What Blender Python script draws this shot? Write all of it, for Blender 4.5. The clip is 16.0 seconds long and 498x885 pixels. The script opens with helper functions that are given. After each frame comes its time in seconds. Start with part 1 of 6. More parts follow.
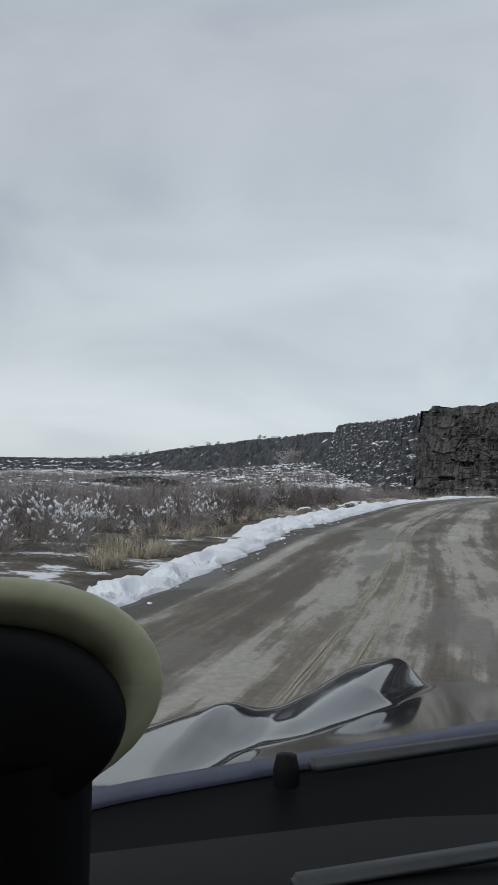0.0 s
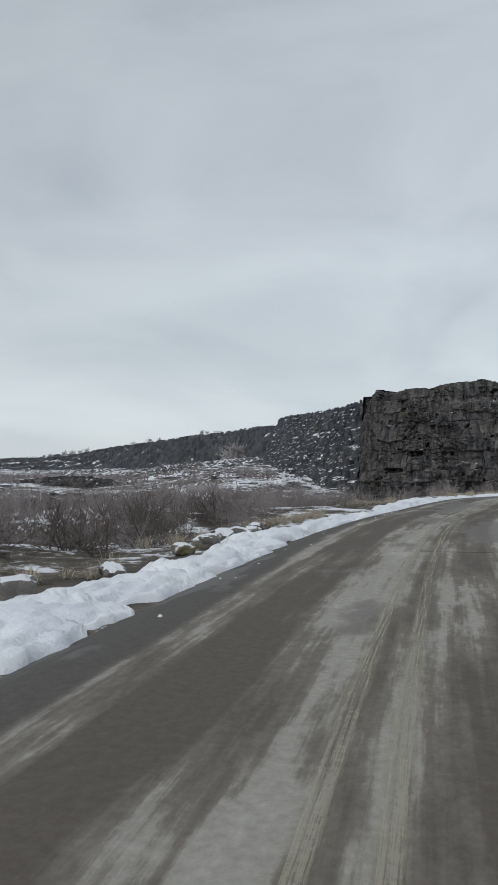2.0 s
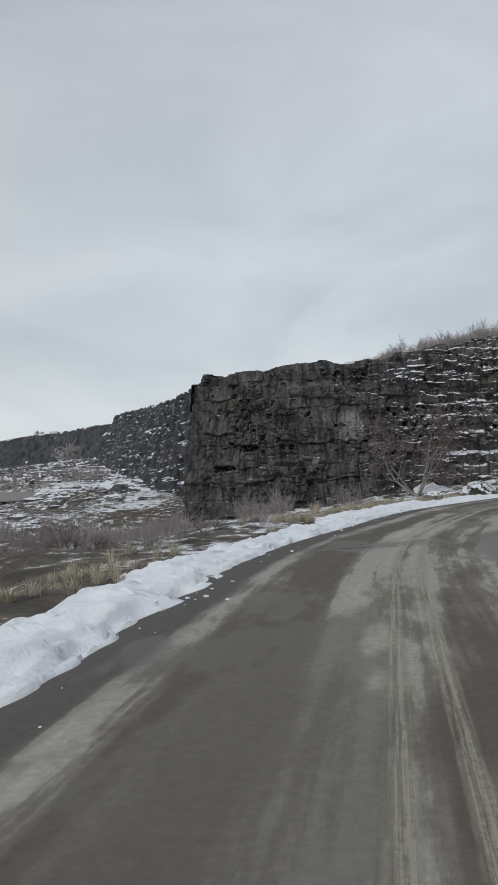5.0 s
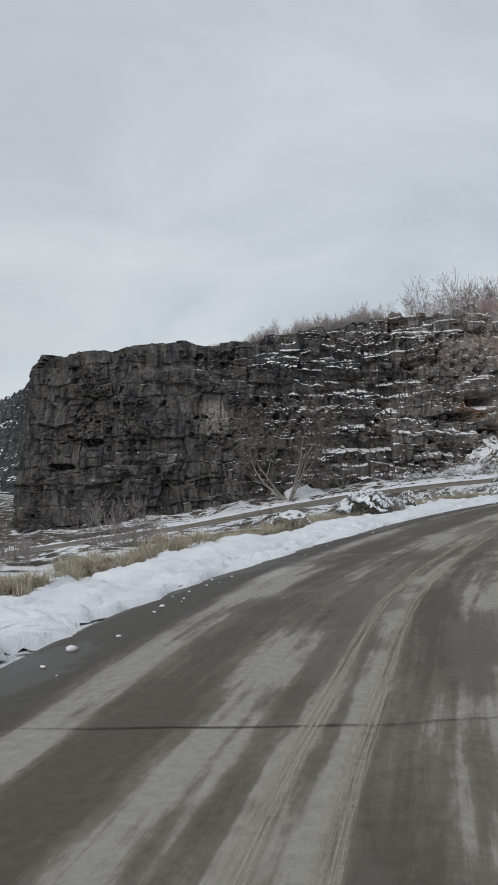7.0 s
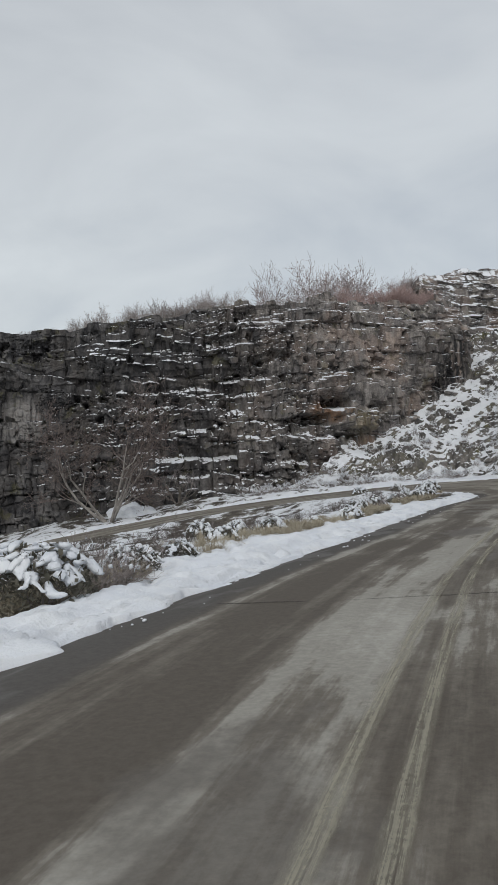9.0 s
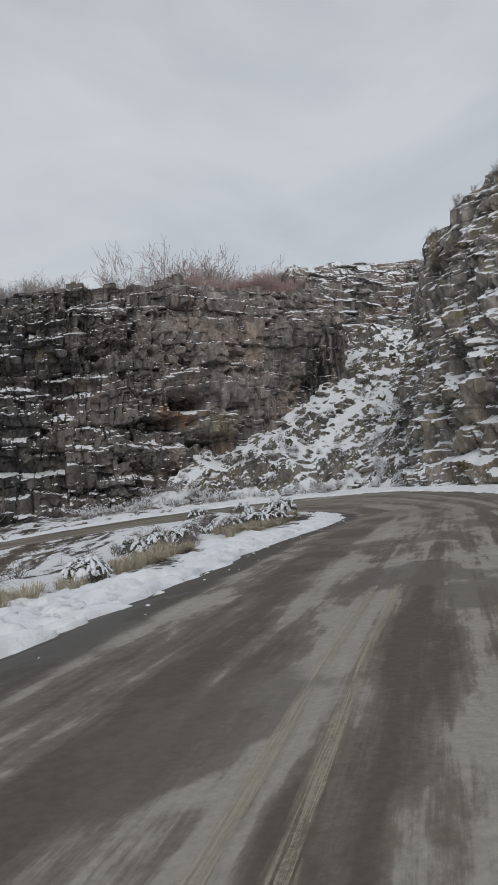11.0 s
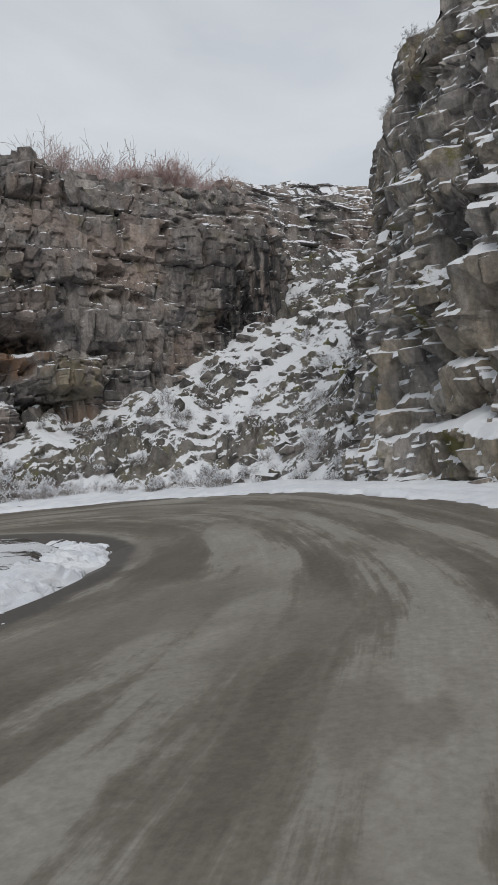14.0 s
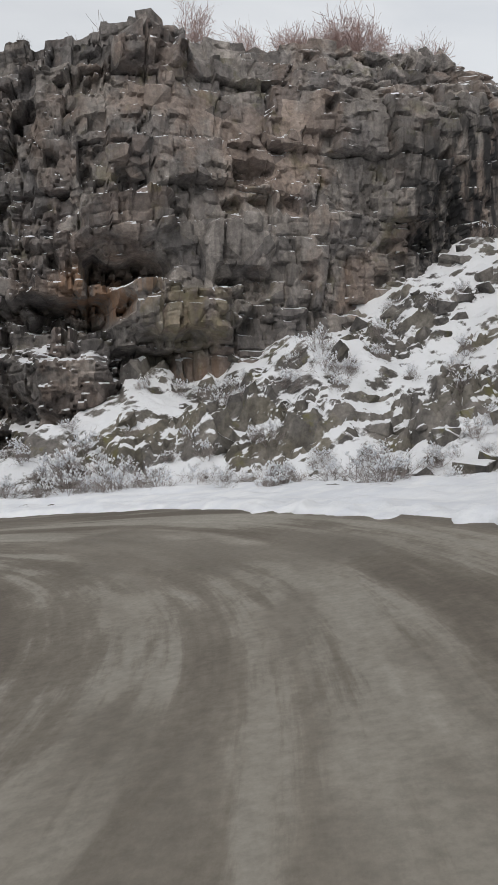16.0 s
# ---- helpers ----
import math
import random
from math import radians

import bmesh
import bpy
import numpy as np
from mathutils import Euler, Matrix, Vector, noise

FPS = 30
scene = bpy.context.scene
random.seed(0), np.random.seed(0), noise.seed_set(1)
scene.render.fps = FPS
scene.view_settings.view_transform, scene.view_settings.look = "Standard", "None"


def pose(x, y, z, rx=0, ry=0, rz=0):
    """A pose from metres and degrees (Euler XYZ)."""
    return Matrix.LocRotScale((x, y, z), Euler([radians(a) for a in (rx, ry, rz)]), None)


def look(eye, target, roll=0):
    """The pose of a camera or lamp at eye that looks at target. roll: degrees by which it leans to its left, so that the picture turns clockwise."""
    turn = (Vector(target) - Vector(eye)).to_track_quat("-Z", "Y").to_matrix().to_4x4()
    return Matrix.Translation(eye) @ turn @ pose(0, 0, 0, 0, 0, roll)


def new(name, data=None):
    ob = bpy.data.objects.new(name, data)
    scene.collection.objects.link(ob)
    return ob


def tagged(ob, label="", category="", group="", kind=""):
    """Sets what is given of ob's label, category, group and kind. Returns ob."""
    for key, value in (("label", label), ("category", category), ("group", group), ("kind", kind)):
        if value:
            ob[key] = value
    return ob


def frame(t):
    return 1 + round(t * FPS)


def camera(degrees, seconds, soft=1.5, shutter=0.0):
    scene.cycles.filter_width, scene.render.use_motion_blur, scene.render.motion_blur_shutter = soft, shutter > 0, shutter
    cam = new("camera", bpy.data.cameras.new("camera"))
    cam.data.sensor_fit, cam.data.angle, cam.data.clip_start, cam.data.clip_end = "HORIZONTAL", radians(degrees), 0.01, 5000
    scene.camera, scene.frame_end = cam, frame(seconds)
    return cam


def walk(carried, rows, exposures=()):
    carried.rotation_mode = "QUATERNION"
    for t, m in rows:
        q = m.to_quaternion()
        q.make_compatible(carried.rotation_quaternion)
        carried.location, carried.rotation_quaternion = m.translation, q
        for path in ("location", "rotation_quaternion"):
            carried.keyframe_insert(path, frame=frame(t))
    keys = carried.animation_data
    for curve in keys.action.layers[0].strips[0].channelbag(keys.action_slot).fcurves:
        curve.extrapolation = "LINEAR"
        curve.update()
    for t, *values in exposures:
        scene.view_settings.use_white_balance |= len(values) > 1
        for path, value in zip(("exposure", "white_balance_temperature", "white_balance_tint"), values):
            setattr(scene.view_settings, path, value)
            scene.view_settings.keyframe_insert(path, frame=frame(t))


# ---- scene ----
cam = camera(36.7, 16.0)
PATH = [
    (0, (1.482, -45.971, 1.467), (0.875, -44.067, 1.558), 1.3),
    (0.5, (0.934, -40.737, 1.499), (0.35, -38.826, 1.587), 0.6),
    (1, (0.424, -35.58, 1.528), (-0.13, -33.661, 1.616), 0.3),
    (1.5, (0.069, -30.849, 1.57), (-0.445, -28.919, 1.656), -0.1),
    (2, (-0.134, -26.776, 1.614), (-0.601, -24.833, 1.695), -0.1),
    (2.5, (-0.053, -22.95, 1.663), (-0.463, -20.993, 1.738), -0.1),
    (3, (0.312, -18.996, 1.734), (-0.036, -17.028, 1.808), -0.6),
    (3.2, (0.508, -17.367, 1.743), (0.184, -15.395, 1.817), -0.6),
    (5.3, (1.208, -0.325, 1.845), (1.191, 1.674, 1.913), -2.0),
    (5.5, (1.481, 1.36, 1.849), (1.494, 3.359, 1.913), -2.0),
    (6, (2.503, 5.833, 1.829), (2.591, 7.83, 1.887), -1.7),
    (6.5, (3.78, 10.208, 1.794), (3.945, 12.2, 1.851), -1.5),
    (7, (5.19, 14.279, 1.751), (5.439, 16.263, 1.81), -1.5),
    (7.5, (6.708, 17.991, 1.706), (7.044, 19.961, 1.768), -1.6),
    (8, (8.367, 21.688, 1.664), (8.791, 23.641, 1.729), -1.7),
    (8.5, (10.175, 25.272, 1.605), (10.685, 27.205, 1.678), -1.9),
    (9, (12.251, 28.73, 1.549), (12.841, 30.64, 1.63), -2.3),
    (9.5, (14.23, 31.921, 1.514), (14.9, 33.803, 1.603), -2.5),
    (10, (16.354, 34.886, 1.469), (17.1, 36.739, 1.567), -2.8),
    (10.2, (17.284, 36.017, 1.446), (18.059, 37.858, 1.548), -3.0),
    (12.3, (27.768, 47.779, 1.288), (28.713, 49.539, 1.381), -3.2),
    (12.5, (28.961, 49.134, 1.266), (29.914, 50.89, 1.353), -3.1),
    (13, (31.922, 52.651, 1.24), (32.885, 54.402, 1.316), -3.1),
    (13.5, (34.796, 56.097, 1.201), (35.741, 57.859, 1.27), -2.8),
    (14, (37.664, 59.32, 1.143), (38.555, 61.11, 1.206), -2.4),
    (14.5, (40.27, 62.754, 1.082), (41.08, 64.582, 1.143), -2.2),
    (15, (42.459, 66.058, 1.034), (43.149, 67.934, 1.096), -2.0),
    (15.5, (43.981, 69.332, 1.004), (44.519, 71.257, 1.06), -1.7),
    (16, (45.055, 72.418, 0.987), (45.394, 74.388, 1.024), -1.3),
]
EXPOSURES = [(0, -0.02, 6300, 8), (7, 0.03, 6480, 9), (8, 0.13, 6520, 9), (9, 0.04, 6560, 9), (10, -0.03, 6600, 10), (12.5, -0.04, 6580, 10), (14, 0.09, 6590, 10), (15, 0.19, 6640, 10), (16, 0.36, 6780, 11)]
walk(cam, [(t, look(eye, target, roll)) for t, eye, target, roll in PATH], exposures=EXPOSURES)

# ---------------------------------------------------------------- light
world = bpy.data.worlds.new("overcast_sky")
scene.world = world
world.use_nodes = True
wn, wl = world.node_tree.nodes, world.node_tree.links
wn.clear()


def node(nodes, kind, **values):
    n = nodes.new(kind)
    for key, value in values.items():
        n.inputs[key.replace("_", " ")].default_value = value
    return n


def ramp(nodes, stops):
    r = nodes.new("ShaderNodeValToRGB")
    while len(r.color_ramp.elements) < len(stops):
        r.color_ramp.elements.new(0.5)
    for e, (p, c) in zip(r.color_ramp.elements, stops):
        e.position = p
        e.color = (*c, 1) if isinstance(c, tuple) else (c, c, c, 1)
    return r


sky = wn.new("ShaderNodeTexSky")
sky.sky_type, sky.sun_disc = "NISHITA", False
sky.sun_elevation, sky.sun_rotation = radians(35), radians(200)
coord = wn.new("ShaderNodeTexCoord")
split = wn.new("ShaderNodeSeparateXYZ")
wl.new(coord.outputs["Generated"], split.inputs[0])
base = ramp(wn, [(0.0, (0.66, 0.695, 0.72)), (0.07, (0.66, 0.695, 0.72)), (0.15, (0.555, 0.587, 0.608)), (0.34, (0.520, 0.550, 0.577)), (0.7, (0.46, 0.485, 0.52))])
wl.new(split.outputs["Z"], base.inputs[0])
cloud_map = wn.new("ShaderNodeMapping")
cloud_map.inputs["Scale"].default_value = (1.5, 1.5, 3.6)
cloud_map.inputs["Location"].default_value = (0.35, 0.1, 0.2)
wl.new(coord.outputs["Generated"], cloud_map.inputs[0])
clouds = node(wn, "ShaderNodeTexNoise", Scale=1.5, Detail=6.0, Roughness=0.5, Distortion=0.5)
wl.new(cloud_map.outputs[0], clouds.inputs["Vector"])
shade = ramp(wn, [(0.3, (0.79, 0.81, 0.845)), (0.5, (1.0, 1.0, 1.0)), (0.70, (1.16, 1.155, 1.14))])
wl.new(clouds.outputs["Fac"], shade.inputs[0])
mul = wn.new("ShaderNodeMix")
mul.data_type, mul.blend_type = "RGBA", "MULTIPLY"
mul.inputs["Factor"].default_value = 1.0
wl.new(base.outputs[0], mul.inputs["A"])
wl.new(shade.outputs[0], mul.inputs["B"])
side_light = wn.new("ShaderNodeMapRange")
for key, value in (("From Min", -0.6), ("From Max", 0.6), ("To Min", 0.90), ("To Max", 1.07)):
    side_light.inputs[key].default_value = value
wl.new(split.outputs["X"], side_light.inputs["Value"])
mul2 = wn.new("ShaderNodeMix")
mul2.data_type, mul2.blend_type = "RGBA", "MULTIPLY"
mul2.inputs["Factor"].default_value = 1.0
wl.new(mul.outputs["Result"], mul2.inputs["A"])
wl.new(side_light.outputs[0], mul2.inputs["B"])
sky_back = node(wn, "ShaderNodeBackground", Strength=0.012)
wl.new(sky.outputs[0], sky_back.inputs["Color"])
cloud_back = node(wn, "ShaderNodeBackground", Strength=1.0)
wl.new(mul2.outputs["Result"], cloud_back.inputs["Color"])
both = wn.new("ShaderNodeAddShader")
wl.new(sky_back.outputs[0], both.inputs[0])
wl.new(cloud_back.outputs[0], both.inputs[1])
wout = wn.new("ShaderNodeOutputWorld")
wl.new(both.outputs[0], wout.inputs["Surface"])

sun = new("sun", bpy.data.lights.new("sun", "SUN"))
sun.data.energy, sun.data.angle, sun.data.color = 1.0, radians(35), (1.0, 0.97, 0.93)
sun.matrix_world = look((0, 0, 60), (22, 62, 0))


# ---------------------------------------------------------------- materials
def material(name, rough=0.9):
    m = bpy.data.materials.new(name)
    m.use_nodes = True
    nodes, links = m.node_tree.nodes, m.node_tree.links
    bsdf = nodes["Principled BSDF"]
    bsdf.inputs["Roughness"].default_value = rough
    bsdf.inputs["Specular IOR Level"].default_value = 0.25
    return m, nodes, links, bsdf


def noise_of(nodes, links, scale, detail=5.0, rough=0.6, stretch=(1, 1, 1), source="Position", shift=(0, 0, 0)):
    tc, mp = nodes.new("ShaderNodeNewGeometry" if source == "Position" else "ShaderNodeTexCoord"), nodes.new("ShaderNodeMapping")
    mp.inputs["Scale"].default_value = stretch
    mp.inputs["Location"].default_value = shift
    links.new(tc.outputs[source], mp.inputs[0])
    n = node(nodes, "ShaderNodeTexNoise", Scale=scale, Detail=detail, Roughness=rough)
    links.new(mp.outputs[0], n.inputs["Vector"])
    return n.outputs["Fac"]


def blend(nodes, links, fac, a, b, mode="MIX"):
    m = nodes.new("ShaderNodeMix")
    m.data_type, m.blend_type = "RGBA", mode
    for key, value in (("Factor", fac), ("A", a), ("B", b)):
        if isinstance(value, (tuple, float, int)):
            m.inputs[key].default_value = (*value, 1) if isinstance(value, tuple) else value
        else:
            links.new(value, m.inputs[key])
    return m.outputs["Result"]


def step(nodes, links, value, lo, hi):
    m = nodes.new("ShaderNodeMapRange")
    m.interpolation_type = "SMOOTHSTEP"
    links.new(value, m.inputs["Value"])
    m.inputs["From Min"].default_value, m.inputs["From Max"].default_value = lo, hi
    return m.outputs["Result"]


def sums(nodes, links, op, a, b):
    m = nodes.new("ShaderNodeMath")
    m.operation = op
    for n, value in enumerate((a, b)):
        if isinstance(value, (float, int)):
            m.inputs[n].default_value = value
        else:
            links.new(value, m.inputs[n])
    return m.outputs[0]


def bump(nodes, links, bsdf, height, strength, distance):
    b = node(nodes, "ShaderNodeBump", Strength=strength, Distance=distance)
    links.new(height, b.inputs["Height"])
    links.new(b.outputs[0], bsdf.inputs["Normal"])


def rock(name, dark, mid, rust, snow_lo, snow_hi, snow_noise=0.5, moss=0.0, grain=1.0, warm=0.0, weathered=None):
    """Weathered basalt: grey blocks with brown and ochre staining, and snow lying where the surface looks up."""
    m, nodes, links, bsdf = material(name, 0.9)
    big = noise_of(nodes, links, 0.22 * grain, 4, 0.6)
    streak = noise_of(nodes, links, 1.1 * grain, 6, 0.65, (1, 1, 0.22))
    fine = noise_of(nodes, links, 5.0 * grain, 6, 0.7)
    col = blend(nodes, links, step(nodes, links, streak, 0.32, 0.68), dark, mid)
    if weathered:
        place, xyz = nodes.new("ShaderNodeNewGeometry"), nodes.new("ShaderNodeSeparateXYZ")
        links.new(place.outputs["Position"], xyz.inputs[0])
        side = step(nodes, links, sums(nodes, links, "ADD", xyz.outputs["X"], sums(nodes, links, "MULTIPLY", big, 16)), 34, 60)
        col = blend(nodes, links, side, col, blend(nodes, links, step(nodes, links, streak, 0.28, 0.70), weathered[0], weathered[1]))
        blush = noise_of(nodes, links, 0.30, 5, 0.65, (1, 1, 0.7), shift=(2, 8, 5))
        col = blend(nodes, links, sums(nodes, links, "MULTIPLY", side, sums(nodes, links, "MULTIPLY", step(nodes, links, blush, 0.46, 0.60), 0.45)), col, (0.27, 0.19, 0.15))
    col = blend(nodes, links, sums(nodes, links, "MULTIPLY", step(nodes, links, big, 0.48, 0.68), 0.55 + warm), col, rust)
    geo, mp = nodes.new("ShaderNodeNewGeometry"), nodes.new("ShaderNodeMapping")
    mp.inputs["Scale"].default_value = (0.85 * grain, 0.85 * grain, 0.62 * grain)
    links.new(geo.outputs["Position"], mp.inputs[0])
    vor = nodes.new("ShaderNodeTexVoronoi")
    vor.inputs["Scale"].default_value = 1.0
    links.new(mp.outputs[0], vor.inputs["Vector"])
    chip = nodes.new("ShaderNodeSeparateXYZ")
    links.new(vor.outputs["Color"], chip.inputs[0])
    tone = blend(nodes, links, chip.outputs["X"], (0.58, 0.58, 0.60), (1.25, 1.22, 1.18))
    col = blend(nodes, links, 0.85, col, tone, "MULTIPLY")
    col = blend(nodes, links, sums(nodes, links, "MULTIPLY", step(nodes, links, chip.outputs["Y"], 0.72, 0.95), 0.30), col, rust)
    col = blend(nodes, links, 0.62, col, blend(nodes, links, step(nodes, links, fine, 0.25, 0.8), (0.25, 0.25, 0.25), (0.80, 0.79, 0.77)), "OVERLAY")
    spots = noise_of(nodes, links, 0.55 * grain, 5, 0.7, shift=(7, 3, 1))
    if moss:
        col = blend(nodes, links, sums(nodes, links, "MULTIPLY", step(nodes, links, spots, 0.57, 0.67), moss), col, (0.165, 0.155, 0.045))
    geo = nodes.new("ShaderNodeNewGeometry")
    sep = nodes.new("ShaderNodeSeparateXYZ")
    links.new(geo.outputs["Normal"], sep.inputs[0])
    patch = noise_of(nodes, links, 0.9 * grain, 4, 0.6, shift=(3, 9, 4))
    lift = sums(nodes, links, "ADD", sep.outputs["Z"], sums(nodes, links, "MULTIPLY", sums(nodes, links, "SUBTRACT", patch, 0.5), snow_noise))
    lift = sums(nodes, links, "ADD", lift, sums(nodes, links, "MULTIPLY", sums(nodes, links, "SUBTRACT", fine, 0.5), 0.34))
    if weathered:
        lift = sums(nodes, links, "SUBTRACT", lift, sums(nodes, links, "MULTIPLY", sums(nodes, links, "SUBTRACT", 1.0, step(nodes, links, xyz.outputs["X"], 10, 26)), 0.22))
        lift = sums(nodes, links, "ADD", lift, sums(nodes, links, "MULTIPLY", step(nodes, links, xyz.outputs["X"], 62, 70), 0.42))
        gate = sums(nodes, links, "ADD", sums(nodes, links, "MULTIPLY", side, 0.3), 0.4)
        lift = sums(nodes, links, "ADD", lift, sums(nodes, links, "MULTIPLY", sums(nodes, links, "SUBTRACT", blush, 0.60), gate))
        runs = noise_of(nodes, links, 2.2, 4, 0.6, (1, 1, 0.10), shift=(5, 2, 0))
        for spot, size, tint, amount in CLIFF_TINTS:
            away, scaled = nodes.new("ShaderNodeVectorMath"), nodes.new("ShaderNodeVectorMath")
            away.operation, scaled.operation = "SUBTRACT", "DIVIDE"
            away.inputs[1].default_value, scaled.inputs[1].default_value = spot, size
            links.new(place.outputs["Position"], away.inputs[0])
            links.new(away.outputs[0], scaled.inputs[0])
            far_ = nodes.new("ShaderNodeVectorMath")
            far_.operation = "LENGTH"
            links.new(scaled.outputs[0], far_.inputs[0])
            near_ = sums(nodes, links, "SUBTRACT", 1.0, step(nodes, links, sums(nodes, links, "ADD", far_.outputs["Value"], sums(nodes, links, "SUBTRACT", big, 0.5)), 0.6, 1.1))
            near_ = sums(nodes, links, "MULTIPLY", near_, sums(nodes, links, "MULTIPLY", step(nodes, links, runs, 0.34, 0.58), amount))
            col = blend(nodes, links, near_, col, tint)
    snow = step(nodes, links, lift, snow_lo, snow_hi)
    col = blend(nodes, links, snow, col, (0.80, 0.82, 0.85))
    links.new(col, bsdf.inputs["Base Color"])
    bump(nodes, links, bsdf, sums(nodes, links, "ADD", fine, sums(nodes, links, "MULTIPLY", streak, 0.6)), 0.8, 0.12 / grain)
    return m


# mineral runs, near-black patches and rust on the main cliff: place, size, colour, strength
CLIFF_TINTS = [
    # the near-black patch at x 61.5 spans the tall hollow in MAIN_BOSSES
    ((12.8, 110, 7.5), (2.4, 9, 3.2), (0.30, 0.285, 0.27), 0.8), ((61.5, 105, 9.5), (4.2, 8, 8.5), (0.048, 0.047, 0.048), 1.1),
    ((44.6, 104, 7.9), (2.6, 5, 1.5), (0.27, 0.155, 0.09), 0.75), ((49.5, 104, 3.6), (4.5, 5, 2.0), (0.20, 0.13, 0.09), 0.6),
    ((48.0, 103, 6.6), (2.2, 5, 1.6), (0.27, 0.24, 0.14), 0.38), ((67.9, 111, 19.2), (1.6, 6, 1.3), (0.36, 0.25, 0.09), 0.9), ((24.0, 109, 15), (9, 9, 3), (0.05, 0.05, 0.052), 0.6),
]
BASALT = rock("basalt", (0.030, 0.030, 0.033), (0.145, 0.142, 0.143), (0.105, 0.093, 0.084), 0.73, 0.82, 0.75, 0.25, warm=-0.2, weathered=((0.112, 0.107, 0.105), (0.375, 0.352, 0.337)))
BASALT_NEAR = rock("mossy_basalt", (0.118, 0.111, 0.106), (0.405, 0.382, 0.362), (0.27, 0.225, 0.155), 0.29, 0.42, 1.4, 0.7)
# distance haze is put into this colour: bluer and flatter than BASALT
BASALT_FAR = rock("haze_tinted_basalt", (0.046, 0.052, 0.062), (0.100, 0.107, 0.119), (0.10, 0.093, 0.086), 0.70, 0.84, 1.0, 0.0, 0.25)
TALUS_ROCK = rock("talus", (0.050, 0.051, 0.055), (0.135, 0.134, 0.136), (0.12, 0.105, 0.092), 0.86, 0.98, 1.5, 0.0, 0.30)
SCREE = rock("scree", (0.078, 0.075, 0.073), (0.235, 0.224, 0.213), (0.18, 0.165, 0.12), 0.61, 0.73, 1.1, 0.6)


def ground_material():
    m, nodes, links, bsdf = material("winter_ground", 0.95)
    big = noise_of(nodes, links, 0.06, 6, 0.65)
    mid = noise_of(nodes, links, 0.7, 6, 0.7)
    fine = noise_of(nodes, links, 9.0, 4, 0.7)
    col = blend(nodes, links, step(nodes, links, mid, 0.35, 0.65), (0.070, 0.062, 0.053), (0.170, 0.148, 0.118))
    col = blend(nodes, links, 0.5, col, blend(nodes, links, step(nodes, links, fine, 0.2, 0.8), (0.3, 0.3, 0.3), (0.75, 0.75, 0.75)), "OVERLAY")
    patch = sums(nodes, links, "ADD", sums(nodes, links, "MULTIPLY", big, 0.45), sums(nodes, links, "MULTIPLY", mid, 0.55))
    patch = sums(nodes, links, "ADD", patch, sums(nodes, links, "MULTIPLY", sums(nodes, links, "SUBTRACT", fine, 0.5), 0.12))
    geo, sep = nodes.new("ShaderNodeNewGeometry"), nodes.new("ShaderNodeSeparateXYZ")
    links.new(geo.outputs["Position"], sep.inputs[0])
    lee = sums(nodes, links, "MULTIPLY", step(nodes, links, sep.outputs["Y"], 28, 50), step(nodes, links, sep.outputs["X"], -16, 4))
    patch = sums(nodes, links, "ADD", patch, sums(nodes, links, "MULTIPLY", lee, 0.04))
    col = blend(nodes, links, step(nodes, links, patch, 0.496, 0.545), col, (0.78, 0.80, 0.83))
    links.new(col, bsdf.inputs["Base Color"])
    bump(nodes, links, bsdf, sums(nodes, links, "ADD", mid, fine), 0.7, 0.15)
    return m


def snow_material():
    m, nodes, links, bsdf = material("old_snow", 0.7)
    mid, fine = noise_of(nodes, links, 1.4, 5, 0.6), noise_of(nodes, links, 22.0, 4, 0.6)
    col = blend(nodes, links, step(nodes, links, mid, 0.3, 0.75), (0.72, 0.75, 0.80), (0.86, 0.88, 0.90))
    col = blend(nodes, links, step(nodes, links, fine, 0.66, 0.78), col, (0.55, 0.54, 0.52))
    links.new(col, bsdf.inputs["Base Color"])
    bump(nodes, links, bsdf, sums(nodes, links, "ADD", mid, fine), 0.5, 0.05)
    return m


# where along the road the mud carried round the hairpin begins and is full
BEND = (170.0, 190.0)


